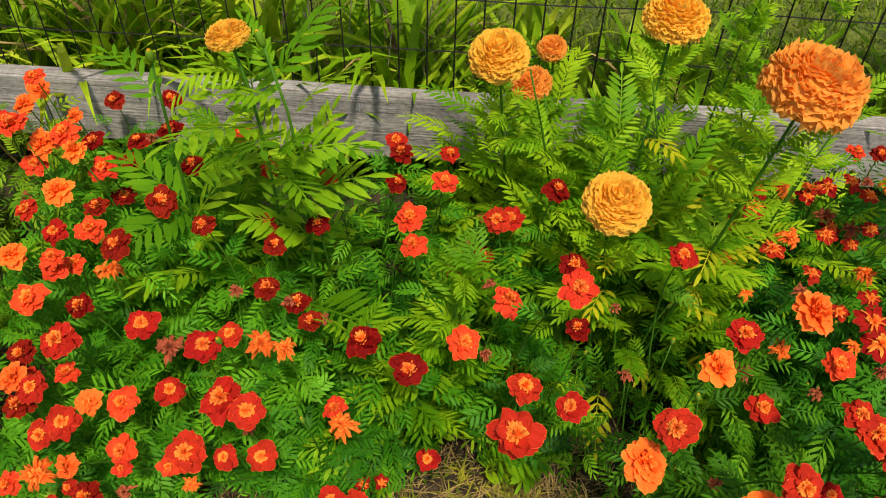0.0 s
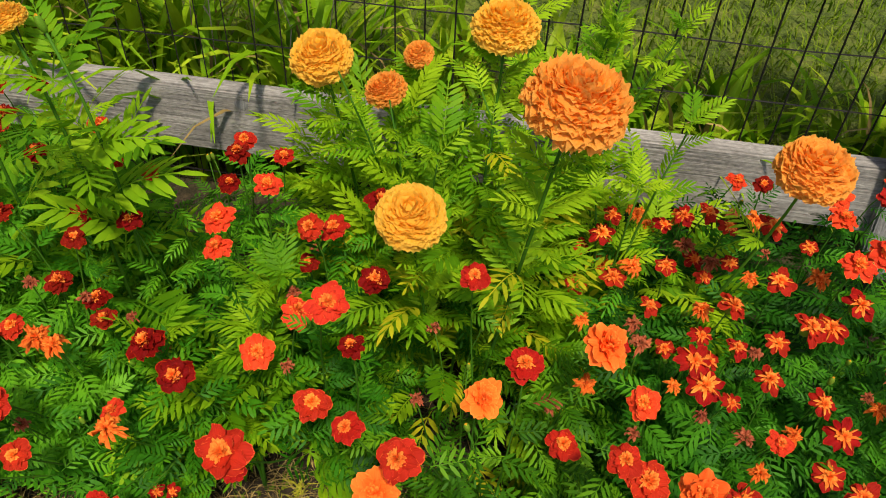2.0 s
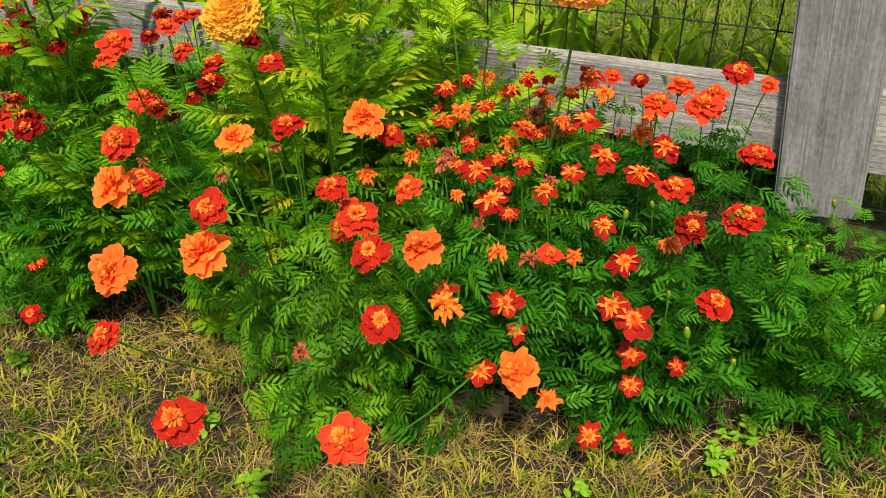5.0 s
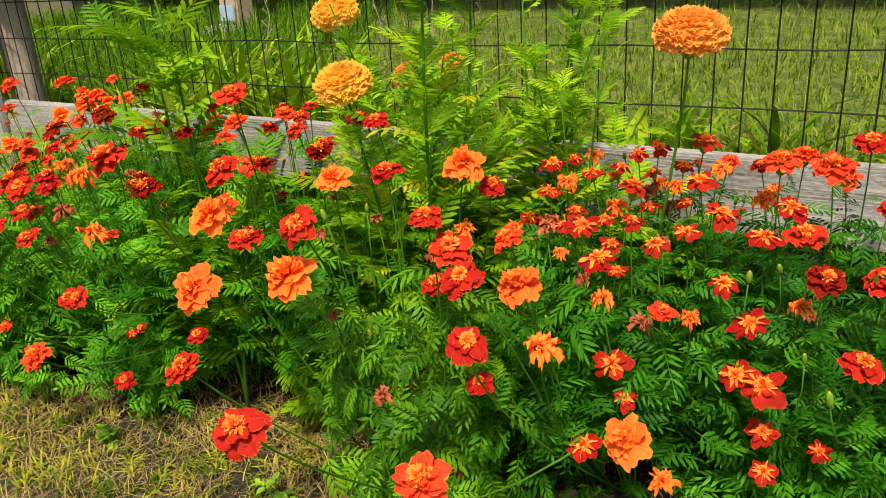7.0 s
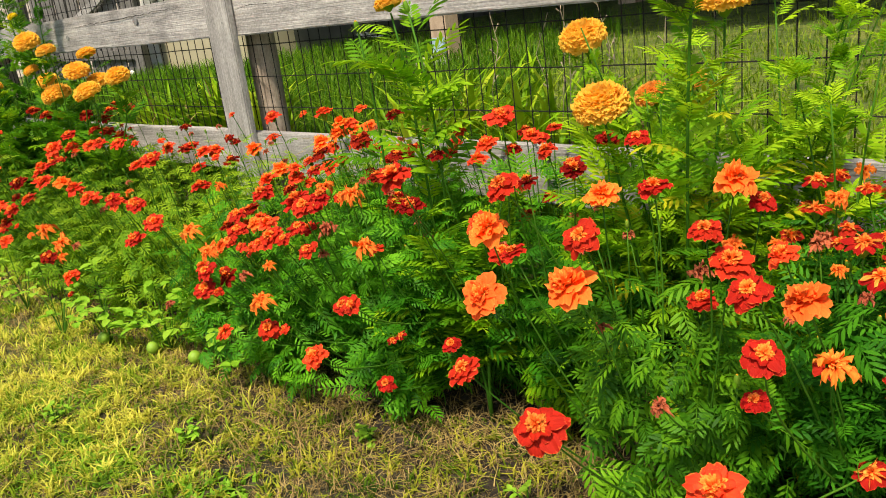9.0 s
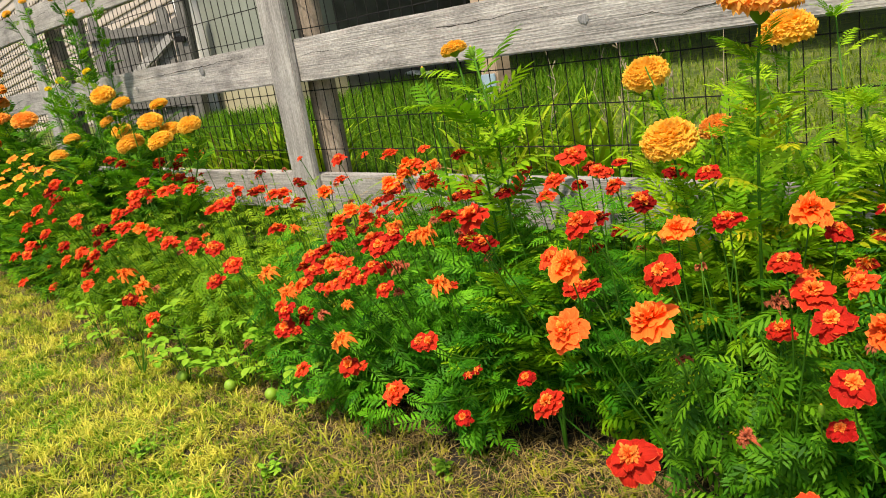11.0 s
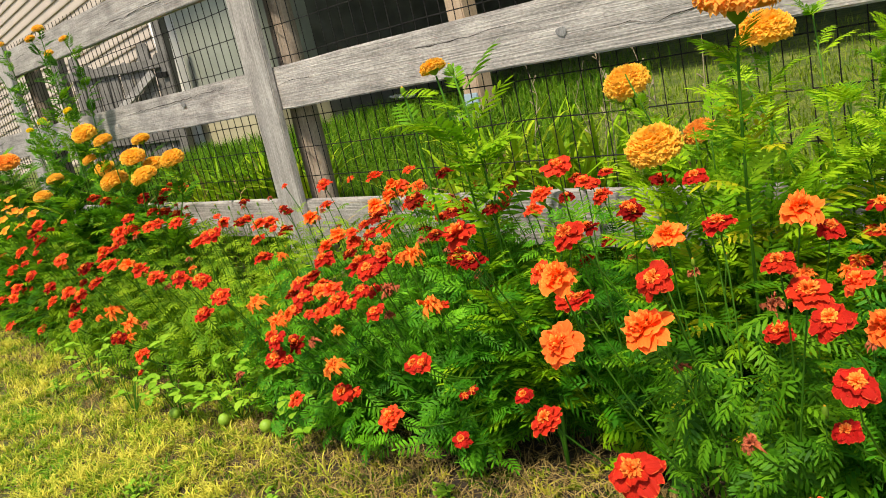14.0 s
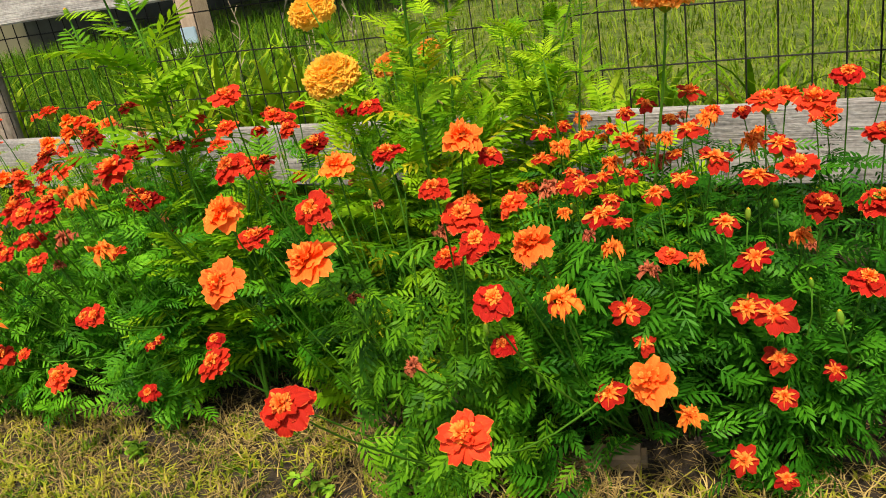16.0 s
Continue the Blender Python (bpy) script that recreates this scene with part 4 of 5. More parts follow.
def grow_african(bx, by, blooms, bushy=190, L0=0.125, R=0.2, H=None, size=1.04, yellow=0.0, stems=0, bold=0.0, per=30, low=0.25):
    r = random.Random(int(bx * 1000) * 5 + int(by * 1000))
    base = Vector((bx, by, ground_z(bx, by) - 0.005))
    tint = "orange" if sum(b_[0] == "A" for b_ in blooms) * 2 > len(blooms) else "golden"
    label = f"tall African marigold with {tint} pompom blooms and feathery leaves" if blooms else "feathery green marigold plant not yet in flower"
    plant = empty("african_marigold", base, label, "marigold", "African marigolds in the bed")
    V, F, T, YV, YF, YT = [], [], [], [], [], []
    singles = []
    if L0 != 0.14 or bx < 0:
        L0, bushy = L0 * 0.66, int(bushy * 1.9)
    top = max((b_[4] for b_ in blooms), default=0.5)
    H = H or min(0.62, top * 0.85)
    lines = []
    for k, d, x, y, z in blooms:
        pts, nrm = add_bloom(plant, base, k, d * (size if k != "b" else 1), (x, y, z), r, 0.0024, (0.0, -0.18), 6, L0)
        lines.append(pts)
    for i in range(stems):
        a, q = r.uniform(0, 6.28), r.uniform(0.3, 0.9) * R
        tip = Vector((q * math.cos(a), q * math.sin(a), H * r.uniform(0.85, 1.1)))
        pts = [Vector((tip.x * f * f, tip.y * f * f, tip.z * f)) for f in (0, 0.17, 0.33, 0.5, 0.67, 0.83, 1)]
        vs, fs = tube(pts, [0.003 - 0.0003 * k for k in range(7)], 6)
        put("stem", mesh_of("stem", vs, fs, M_STEM, smooth=True), plant)
        lines.append(pts)
        for j in range(5):
            a = r.uniform(0, 6.28)
            singles.append((pts[-1], Vector((math.cos(a), math.sin(a), 0.9)), L0 * r.uniform(0.5, 0.8)))
    for pts in lines:
        for i in range(per):
            f = r.uniform(low, 0.95)
            a_, b_ = pts[int(f * 6)], pts[min(6, int(f * 6) + 1)]
            q = a_.lerp(b_, f * 6 - int(f * 6))
            a = r.uniform(0, 6.28)
            singles.append((q, Vector((math.cos(a), math.sin(a), 0.95)), L0 * r.uniform(0.65, 1.1) * (1.15 - 0.45 * f)))
    for p, out in dome_leaves(r, bushy, R, H, 0.9, 0.05):
        singles.append((p, out, L0 * r.uniform(0.7, 1.15)))
    for i, (p, out, L) in enumerate(singles):
        tip = base + p + Vector(out).normalized() * L * 0.8
        if r.random() > bold and hides(base + p + Vector(out).normalized() * L * 0.5) or tip.y < leaf_front(tip.x) + 0.05 * r.random():
            continue
        m = leaf_pose(p, out, L, r)
        if r.random() < yellow * max(0.0, 1 - p.z / H):
            frond(YV, YF, m, r, detail=0, pairs=5, slim=0.13, droop=0.6, T=YT)
        elif i % 6 == 0:
            put("leaf", LEAF_A[r.randrange(6)], plant, m)
        else:
            frond(V, F, m, r, detail=0, pairs=r.choice((6, 7, 8)), slim=r.uniform(0.08, 0.108) * (1.5 if bx < -0.5 else 1.25), droop=r.uniform(0.1, 0.5), T=T)
    put("foliage", mesh_of("foliage", V, F, M_LEAF_M if bx < -0.5 else M_LEAF_A, T), plant, kind="stuff")
    if YV:
        put("yellow_leaves", mesh_of("yellow_leaves", YV, YF, M_YELLOW, YT), plant, label="yellowing lower leaves", kind="stuff")
    return plant


def grow_gem(bx, by, blooms):
    r = random.Random(77)
    base = Vector((bx, by, ground_z(bx, by)))
    plant = empty("signet_marigold", base, "bushy marigold covered in small golden blooms", "marigold", "French marigolds in the bed")
    V, F, T = [], [], []
    for k, d, x, y, z in blooms:
        add_bloom(plant, base, k, d * 1.2, (x, y, z), r, 0.0015, (0.1, -0.4), 2, 0.06)
    for p, out in dome_leaves(r, 700, 0.42, 0.46, 0.62):
        L = r.uniform(0.07, 0.11)
        tip = base + p + out.normalized() * L * 0.8
        if not hides(base + p + out.normalized() * L * 0.5) and tip.y > leaf_front(tip.x) + 0.05 * r.random():
            frond(V, F, leaf_pose(p, out, L, r), r, detail=0, pairs=5, slim=0.15, T=T)
    put("foliage", mesh_of("foliage", V, F, M_LEAF_L, T), plant, kind="stuff")


# ---- the marigolds, from the far end of the bed to the near one ----
french_marigold(-0.83, -0.63, [
    ("f", 53, -0.917, -0.782, 0.224), ("f", 52, -0.703, -0.790, 0.257), ("f", 46, -0.756, -0.729, 0.105),
    ("f", 26, -0.883, -0.750, 0.282), ("f", 28, -0.711, -0.750, 0.265),
])
french_marigold(-0.61, -0.27, [
    ("d", 59, -0.672, -0.351, 0.475), ("f", 41, -0.517, -0.350, 0.411),
])
french_marigold(-0.53, -0.60, [
    ("f", 52, -0.394, -0.800, 0.435), ("f", 53, -0.616, -0.786, 0.358), ("r", 52, -0.379, -0.799, 0.358),
    ("f", 54, -0.707, -0.771, 0.283), ("d", 56, -0.524, -0.450, 0.502), ("d", 55, -0.435, -0.520, 0.531),
    ("s", 42, -0.574, -0.716, 0.215), ("f", 43, -0.404, -0.897, 0.226), ("f", 24, -0.654, -0.750, 0.463),
    ("f", 37, -0.590, -0.750, 0.370), ("r", 32, -0.366, -0.750, 0.466), ("r", 30, -0.431, -0.750, 0.414),
    ("f", 24, -0.421, -0.750, 0.384), ("r", 34, -0.514, -0.660, 0.463), ("f", 24, -0.613, -0.750, 0.280),
    ("r", 24, -0.643, -0.750, 0.203), ("f", 60, -0.508, -0.520, 0.343), ("f", 43, -0.326, -0.520, 0.417),
    ("r", 35, -0.305, -0.520, 0.380),
])
french_marigold(-0.34, -0.24, [
    ("r", 57, -0.263, -0.376, 0.438), ("r", 55, -0.258, -0.418, 0.450), ("d", 56, -0.332, -0.344, 0.470),
    ("f", 56, -0.351, -0.250, 0.487), ("r", 58, -0.483, -0.256, 0.481), ("d", 54, -0.358, -0.391, 0.494),
    ("r", 37, -0.219, -0.350, 0.521),
])
french_marigold(-0.19, -0.59, [
    ("d", 51, -0.186, -0.808, 0.501), ("r", 52, -0.177, -0.798, 0.471), ("f", 54, -0.262, -0.763, 0.513),
    ("f", 54, -0.171, -0.773, 0.307), ("f", 52, -0.055, -0.797, 0.422), ("r", 52, -0.013, -0.791, 0.318),
    ("f", 51, -0.112, -0.801, 0.221), ("r", 53, -0.292, -0.783, 0.320), ("f", 51, -0.211, -0.810, 0.289),
    ("d", 54, -0.176, -0.767, 0.258), ("f", 58, -0.353, -0.464, 0.402), ("f", 58, -0.215, -0.459, 0.413),
    ("r", 56, -0.029, -0.650, 0.412), ("r", 57, -0.313, -0.479, 0.447), ("f", 56, -0.163, -0.450, 0.421),
    ("f", 43, -0.112, -0.710, 0.316), ("f", 56, -0.308, -0.600, 0.351), ("f", 24, -0.357, -0.660, 0.491),
    ("t", 24, -0.193, -0.750, 0.379), ("r", 36, -0.280, -0.750, 0.219),
])
french_marigold(-0.02, -0.25, [
    ("r", 58, -0.227, -0.354, 0.422), ("r", 54, 0.219, -0.352, 0.407), ("f", 56, -0.035, -0.450, 0.423),
    ("f", 55, 0.018, -0.323, 0.385), ("f", 31, -0.178, -0.520, 0.409), ("f", 24, -0.158, -0.350, 0.416),
    ("f", 24, -0.146, -0.350, 0.443), ("f", 29, 0.038, -0.350, 0.412),
])
french_marigold(0.16, -0.63, [
    ("d", 55, -0.026, -0.750, 0.382), ("t", 54, 0.118, -0.762, 0.268), ("t", 53, 0.286, -0.786, 0.260),
    ("f", 56, 0.277, -0.720, 0.385), ("f", 56, 0.001, -0.700, 0.376), ("o", 56, 0.154, -0.700, 0.384),
    ("d", 43, 0.242, -0.819, 0.230), ("f", 43, 0.236, -0.699, 0.367), ("f", 56, 0.267, -0.781, 0.414),
    ("r", 51, 0.127, -0.785, 0.360), ("t", 24, -0.059, -0.750, 0.224), ("f", 24, -0.149, -0.750, 0.243),
    ("r", 38, -0.085, -0.750, 0.335), ("f", 28, 0.234, -0.520, 0.450), ("t", 30, 0.235, -0.780, 0.213),
    ("r", 24, 0.217, -0.780, 0.108), ("w", 24, 0.271, -0.660, 0.309),
])
french_marigold(0.29, -0.19, [
    ("d", 58, 0.094, -0.304, 0.381), ("f", 57, 0.318, -0.338, 0.395), ("d", 58, 0.266, -0.266, 0.345),
    ("f", 56, 0.324, -0.380, 0.399), ("f", 39, 0.181, 0.075, 0.410), ("d", 39, 0.288, -0.253, 0.397),
    ("d", 35, 0.420, -0.350, 0.433), ("f", 25, 0.460, -0.350, 0.496),
])
french_marigold(0.45, -0.61, [
    ("f", 56, 0.352, -0.550, 0.419), ("f", 56, 0.396, -0.600, 0.420), ("r", 48, 0.585, -0.762, 0.394),
    ("r", 51, 0.592, -0.652, 0.461), ("f", 48, 0.421, -0.749, 0.380), ("f", 48, 0.430, -0.840, 0.215),
    ("f", 56, 0.358, -0.772, 0.499), ("f", 51, 0.528, -0.727, 0.372), ("f", 51, 0.393, -0.728, 0.369),
    ("f", 46, 0.364, -0.808, 0.190), ("d", 43, 0.313, -0.830, 0.242), ("t", 24, 0.445, -0.660, 0.370),
    ("w", 24, 0.351, -0.780, 0.259), ("w", 24, 0.781, -0.780, 0.189),
])
french_marigold(0.68, -0.18, [
    ("o", 44, 0.748, -0.138, 0.430), ("o", 44, 0.745, -0.185, 0.430), ("f", 44, 0.738, -0.234, 0.430),
    ("f", 39, 0.780, -0.185, 0.484), ("o", 34, 0.787, -0.130, 0.371), ("f", 41, 0.666, -0.375, 0.450),
    ("f", 53, 0.570, -0.304, 0.484),
])
french_marigold(0.82, -0.58, [
    ("r", 56, 0.794, -0.780, 0.372), ("f", 46, 0.935, -0.518, 0.407), ("t", 46, 0.886, -0.751, 0.353),
    ("r", 44, 0.901, -0.446, 0.400), ("o", 44, 0.880, -0.515, 0.420), ("d", 44, 0.932, -0.638, 0.370),
    ("o", 44, 0.939, -0.675, 0.370), ("d", 44, 0.957, -0.706, 0.360), ("f", 36, 0.948, -0.494, 0.389),
    ("f", 58, 0.938, -0.588, 0.420), ("r", 53, 0.868, -0.697, 0.431), ("r", 46, 0.656, -0.580, 0.425),
    ("r", 48, 0.642, -0.741, 0.385), ("f", 43, 0.837, -0.793, 0.380), ("r", 51, 0.806, -0.828, 0.352),
    ("r", 48, 0.703, -0.760, 0.392), ("d", 31, 0.722, -0.625, 0.528), ("f", 26, 0.632, -0.520, 0.433),
    ("o", 45, 0.801, -0.520, 0.459), ("t", 25, 0.876, -0.660, 0.420),
])
french_marigold(0.95, -0.22, [
    ("o", 50, 0.844, -0.317, 0.455), ("o", 48, 0.913, -0.422, 0.457), ("d", 44, 0.978, -0.147, 0.430),
    ("d", 44, 0.943, -0.225, 0.400), ("d", 44, 0.871, -0.232, 0.400), ("f", 44, 0.823, -0.325, 0.420),
    ("r", 44, 1.115, -0.214, 0.420), ("d", 44, 1.059, -0.300, 0.420), ("r", 44, 0.849, -0.415, 0.410),
    ("d", 44, 1.051, -0.323, 0.501), ("d", 40, 0.937, -0.253, 0.381), ("d", 44, 0.947, -0.323, 0.367),
    ("f", 48, 0.958, -0.449, 0.414), ("d", 40, 0.951, -0.405, 0.417), ("f", 50, 0.947, -0.351, 0.444),
    ("f", 53, 0.882, -0.313, 0.475), ("d", 44, 0.826, -0.058, 0.358), ("o", 40, 0.928, -0.373, 0.491),
])
french_marigold(0.90, -0.23, [
    ("f", 48, 0.828, -0.338, 0.505),
])
french_marigold(1.13, -0.57, [
    ("r", 58, 0.996, -0.644, 0.412), ("r", 44, 0.976, -0.694, 0.380), ("r", 50, 1.026, -0.730, 0.367),
    ("r", 44, 0.991, -0.734, 0.340), ("t", 44, 1.011, -0.785, 0.340), ("d", 44, 1.056, -0.786, 0.300),
    ("t", 44, 0.995, -0.491, 0.380), ("w", 44, 1.097, -0.581, 0.330), ("d", 36, 1.294, -0.573, 0.399),
    ("d", 40, 1.272, -0.545, 0.401), ("d", 40, 1.239, -0.557, 0.439), ("t", 42, 1.250, -0.635, 0.425),
    ("d", 36, 1.241, -0.507, 0.466), ("d", 38, 1.153, -0.509, 0.494), ("r", 44, 1.272, -0.756, 0.370),
    ("r", 62, 1.231, -0.730, 0.443), ("r", 54, 1.181, -0.644, 0.423), ("d", 52, 1.074, -0.446, 0.473),
    ("f", 36, 0.940, -0.520, 0.427), ("f", 30, 1.173, -0.780, 0.376),
])
french_marigold(1.14, -0.60, [
    ("r", 56, 1.190, -0.766, 0.386), ("r", 44, 1.137, -0.673, 0.367), ("f", 46, 1.099, -0.749, 0.347),
    ("t", 34, 1.283, -0.650, 0.435), ("r", 54, 1.070, -0.580, 0.375), ("d", 50, 1.036, -0.522, 0.462),
    ("d", 40, 1.218, -0.461, 0.455), ("r", 48, 1.262, -0.741, 0.440), ("r", 38, 1.201, -0.693, 0.380),
    ("r", 38, 1.205, -0.618, 0.416), ("o", 36, 1.048, -0.704, 0.373), ("d", 44, 0.992, -0.577, 0.399),
    ("t", 42, 1.260, -0.850, 0.314), ("r", 46, 1.251, -0.841, 0.262), ("r", 36, 1.236, -0.771, 0.389),
    ("r", 48, 1.058, -0.826, 0.324), ("r", 53, 1.049, -0.830, 0.291), ("f", 48, 1.092, -0.706, 0.382),
    ("r", 44, 0.944, -0.660, 0.347), ("f", 38, 1.001, -0.660, 0.367),
])
french_marigold(1.32, -0.23, [
    ("r", 44, 1.180, -0.295, 0.420), ("f", 42, 1.451, -0.377, 0.481), ("r", 36, 1.454, -0.314, 0.481),
    ("d", 38, 1.285, -0.451, 0.455), ("d", 38, 1.380, -0.343, 0.445), ("f", 32, 1.290, -0.384, 0.484),
    ("r", 40, 1.365, -0.239, 0.444), ("d", 40, 1.381, -0.303, 0.470),
])
french_marigold(1.46, -0.55, [
    ("r", 62, 1.551, -0.798, 0.524), ("f", 50, 1.611, -0.646, 0.571), ("f", 48, 1.545, -0.562, 0.452),
    ("f", 50, 1.494, -0.584, 0.389), ("t", 42, 1.356, -0.706, 0.370), ("r", 46, 1.525, -0.440, 0.473),
    ("d", 52, 1.368, -0.611, 0.414), ("f", 42, 1.418, -0.487, 0.463), ("d", 34, 1.510, -0.419, 0.387),
    ("f", 48, 1.411, -0.453, 0.481), ("r", 54, 1.572, -0.627, 0.366), ("s", 25, 1.369, -0.689, 0.203),
    ("d", 34, 1.623, -0.619, 0.475), ("r", 42, 1.346, -0.760, 0.290), ("d", 36, 1.465, -0.432, 0.354),
    ("r", 38, 1.388, -0.733, 0.149), ("r", 40, 1.452, -0.638, 0.194), ("d", 50, 1.431, -0.664, 0.433),
])
french_marigold(1.44, -0.60, [
    ("d", 44, 1.625, -0.507, 0.466), ("s", 24, 1.396, -0.693, 0.219), ("f", 50, 1.347, -0.830, 0.232),
    ("r", 40, 1.379, -0.767, 0.298), ("f", 36, 1.339, -0.670, 0.351), ("f", 25, 1.115, -0.780, 0.362),
    ("o", 33, 1.048, -0.780, 0.354), ("f", 38, 0.958, -0.780, 0.302), ("r", 30, 0.996, -0.780, 0.256),
    ("r", 27, 1.035, -0.780, 0.306), ("w", 24, 1.104, -0.780, 0.306), ("t", 24, 1.191, -0.780, 0.339),
    ("f", 25, 1.195, -0.780, 0.222), ("f", 40, 0.983, -0.780, 0.170),
])
french_marigold(1.60, -0.26, [
    ("r", 46, 1.545, -0.400, 0.440), ("d", 44, 1.605, -0.380, 0.482),
])
french_marigold(1.81, -0.61, [
    ("w", 32, 1.852, -0.574, 0.360), ("t", 31, 1.891, -0.566, 0.400), ("r", 52, 1.706, -0.773, 0.517),
    ("o", 48, 1.775, -0.669, 0.483), ("r", 58, 1.951, -0.705, 0.435), ("r", 50, 1.814, -0.615, 0.481),
    ("o", 58, 1.901, -0.579, 0.488), ("r", 42, 1.746, -0.533, 0.521), ("r", 50, 1.874, -0.617, 0.344),
    ("r", 42, 1.918, -0.541, 0.453), ("o", 55, 1.687, -0.782, 0.465), ("r", 50, 1.834, -0.805, 0.479),
    ("r", 60, 1.892, -0.974, 0.362), ("o", 58, 1.746, -0.870, 0.422), ("o", 62, 1.816, -0.809, 0.423),
    ("r", 50, 1.711, -0.877, 0.327), ("w", 26, 1.914, -0.797, 0.298), ("r", 44, 1.922, -0.705, 0.467),
    ("w", 26, 1.953, -0.439, 0.376),
])
french_marigold(1.77, -0.57, [
    ("r", 46, 1.625, -0.667, 0.387), ("w", 20, 1.891, -0.619, 0.067), ("t", 30, 1.889, -0.420, 0.351),
])
french_marigold(1.98, -0.22, [
    ("s", 36, 1.919, -0.270, 0.415), ("t", 32, 1.951, -0.270, 0.422), ("s", 37, 1.993, -0.270, 0.408),
    ("s", 37, 2.017, -0.270, 0.430), ("s", 38, 2.048, -0.270, 0.441), ("s", 37, 2.083, -0.270, 0.419),
    ("w", 33, 2.031, -0.270, 0.373), ("s", 38, 2.051, -0.270, 0.349), ("t", 36, 1.917, -0.270, 0.317),
    ("t", 33, 2.037, -0.420, 0.400), ("t", 26, 2.098, -0.370, 0.420), ("s", 33, 1.986, -0.376, 0.428),
    ("s", 45, 1.904, -0.317, 0.419), ("s", 36, 1.880, -0.345, 0.341), ("s", 36, 1.974, -0.408, 0.382),
    ("s", 40, 1.923, -0.376, 0.394), ("s", 48, 2.121, -0.316, 0.468), ("f", 36, 2.119, -0.120, 0.390),
    ("s", 32, 1.882, -0.295, 0.370), ("s", 30, 2.027, -0.226, 0.392),
])
french_marigold(2.10, -0.51, [
    ("s", 44, 2.080, -0.654, 0.195), ("s", 52, 2.021, -0.507, 0.400), ("s", 32, 1.988, -0.486, 0.390),
    ("t", 24, 2.001, -0.527, 0.370), ("w", 33, 1.961, -0.475, 0.380), ("t", 32, 2.271, -0.488, 0.330),
    ("w", 32, 2.107, -0.538, 0.300), ("s", 32, 2.074, -0.532, 0.360), ("f", 45, 1.957, -0.586, 0.404),
    ("o", 58, 2.018, -0.686, 0.397), ("s", 46, 2.113, -0.512, 0.391), ("s", 52, 2.044, -0.514, 0.363),
    ("s", 36, 2.074, -0.481, 0.404), ("s", 45, 2.065, -0.441, 0.437), ("s", 40, 2.133, -0.449, 0.387),
    ("f", 38, 2.138, -0.561, 0.332), ("t", 28, 2.163, -0.535, 0.317), ("s", 44, 2.191, -0.507, 0.353),
    ("s", 36, 2.049, -0.478, 0.370), ("t", 36, 1.947, -0.363, 0.406),
])
french_marigold(2.13, -0.56, [
    ("s", 54, 2.169, -0.434, 0.409), ("b", 8, 2.211, -0.463, 0.346), ("s", 46, 2.220, -0.553, 0.265),
    ("s", 53, 2.225, -0.525, 0.317), ("r", 52, 1.987, -0.749, 0.426), ("s", 42, 2.032, -0.655, 0.314),
    ("s", 50, 2.099, -0.619, 0.286), ("r", 51, 2.268, -0.501, 0.421), ("s", 56, 2.252, -0.584, 0.277),
    ("r", 50, 2.030, -0.818, 0.397), ("t", 44, 2.057, -0.717, 0.347), ("r", 40, 1.967, -0.686, 0.266),
    ("o", 62, 2.131, -0.668, 0.228), ("s", 34, 2.116, -0.624, 0.248), ("t", 36, 2.170, -0.654, 0.178),
    ("f", 62, 2.014, -0.884, 0.289), ("s", 42, 2.256, -0.580, 0.219), ("s", 34, 2.262, -0.590, 0.175),
    ("t", 28, 2.091, -0.633, 0.370), ("s", 30, 2.053, -0.332, 0.374),
])
french_marigold(2.18, -0.56, [
    ("s", 44, 2.225, -0.642, 0.119), ("s", 36, 2.265, -0.583, 0.056), ("s", 36, 2.034, -0.461, 0.395),
])
french_marigold(2.27, -0.22, [
    ("t", 35, 2.201, -0.333, 0.400), ("w", 32, 2.297, -0.448, 0.350), ("s", 46, 2.131, -0.383, 0.434),
    ("d", 36, 2.162, -0.113, 0.384), ("s", 52, 2.215, -0.394, 0.372), ("f", 46, 2.237, -0.244, 0.440),
    ("f", 51, 2.222, -0.365, 0.462), ("s", 51, 2.240, -0.383, 0.410), ("f", 62, 2.275, -0.322, 0.449),
    ("r", 53, 2.311, -0.201, 0.455), ("r", 53, 2.354, -0.390, 0.425), ("r", 65, 2.355, -0.422, 0.351),
    ("f", 52, 2.279, -0.114, 0.377), ("f", 36, 2.358, -0.099, 0.401), ("t", 34, 2.127, -0.235, 0.407),
    ("t", 34, 2.031, -0.200, 0.365), ("t", 28, 1.973, -0.249, 0.385), ("w", 32, 2.071, -0.286, 0.362),
    ("s", 30, 2.094, -0.295, 0.373), ("s", 28, 2.202, -0.264, 0.394),
])
french_marigold(2.40, -0.51, [
    ("b", 9, 2.380, -0.507, 0.179), ("d", 48, 2.296, -0.520, 0.382), ("r", 52, 2.341, -0.564, 0.315),
    ("b", 9, 2.316, -0.591, 0.281), ("s", 30, 2.312, -0.560, 0.197), ("b", 9, 2.416, -0.437, 0.320),
])

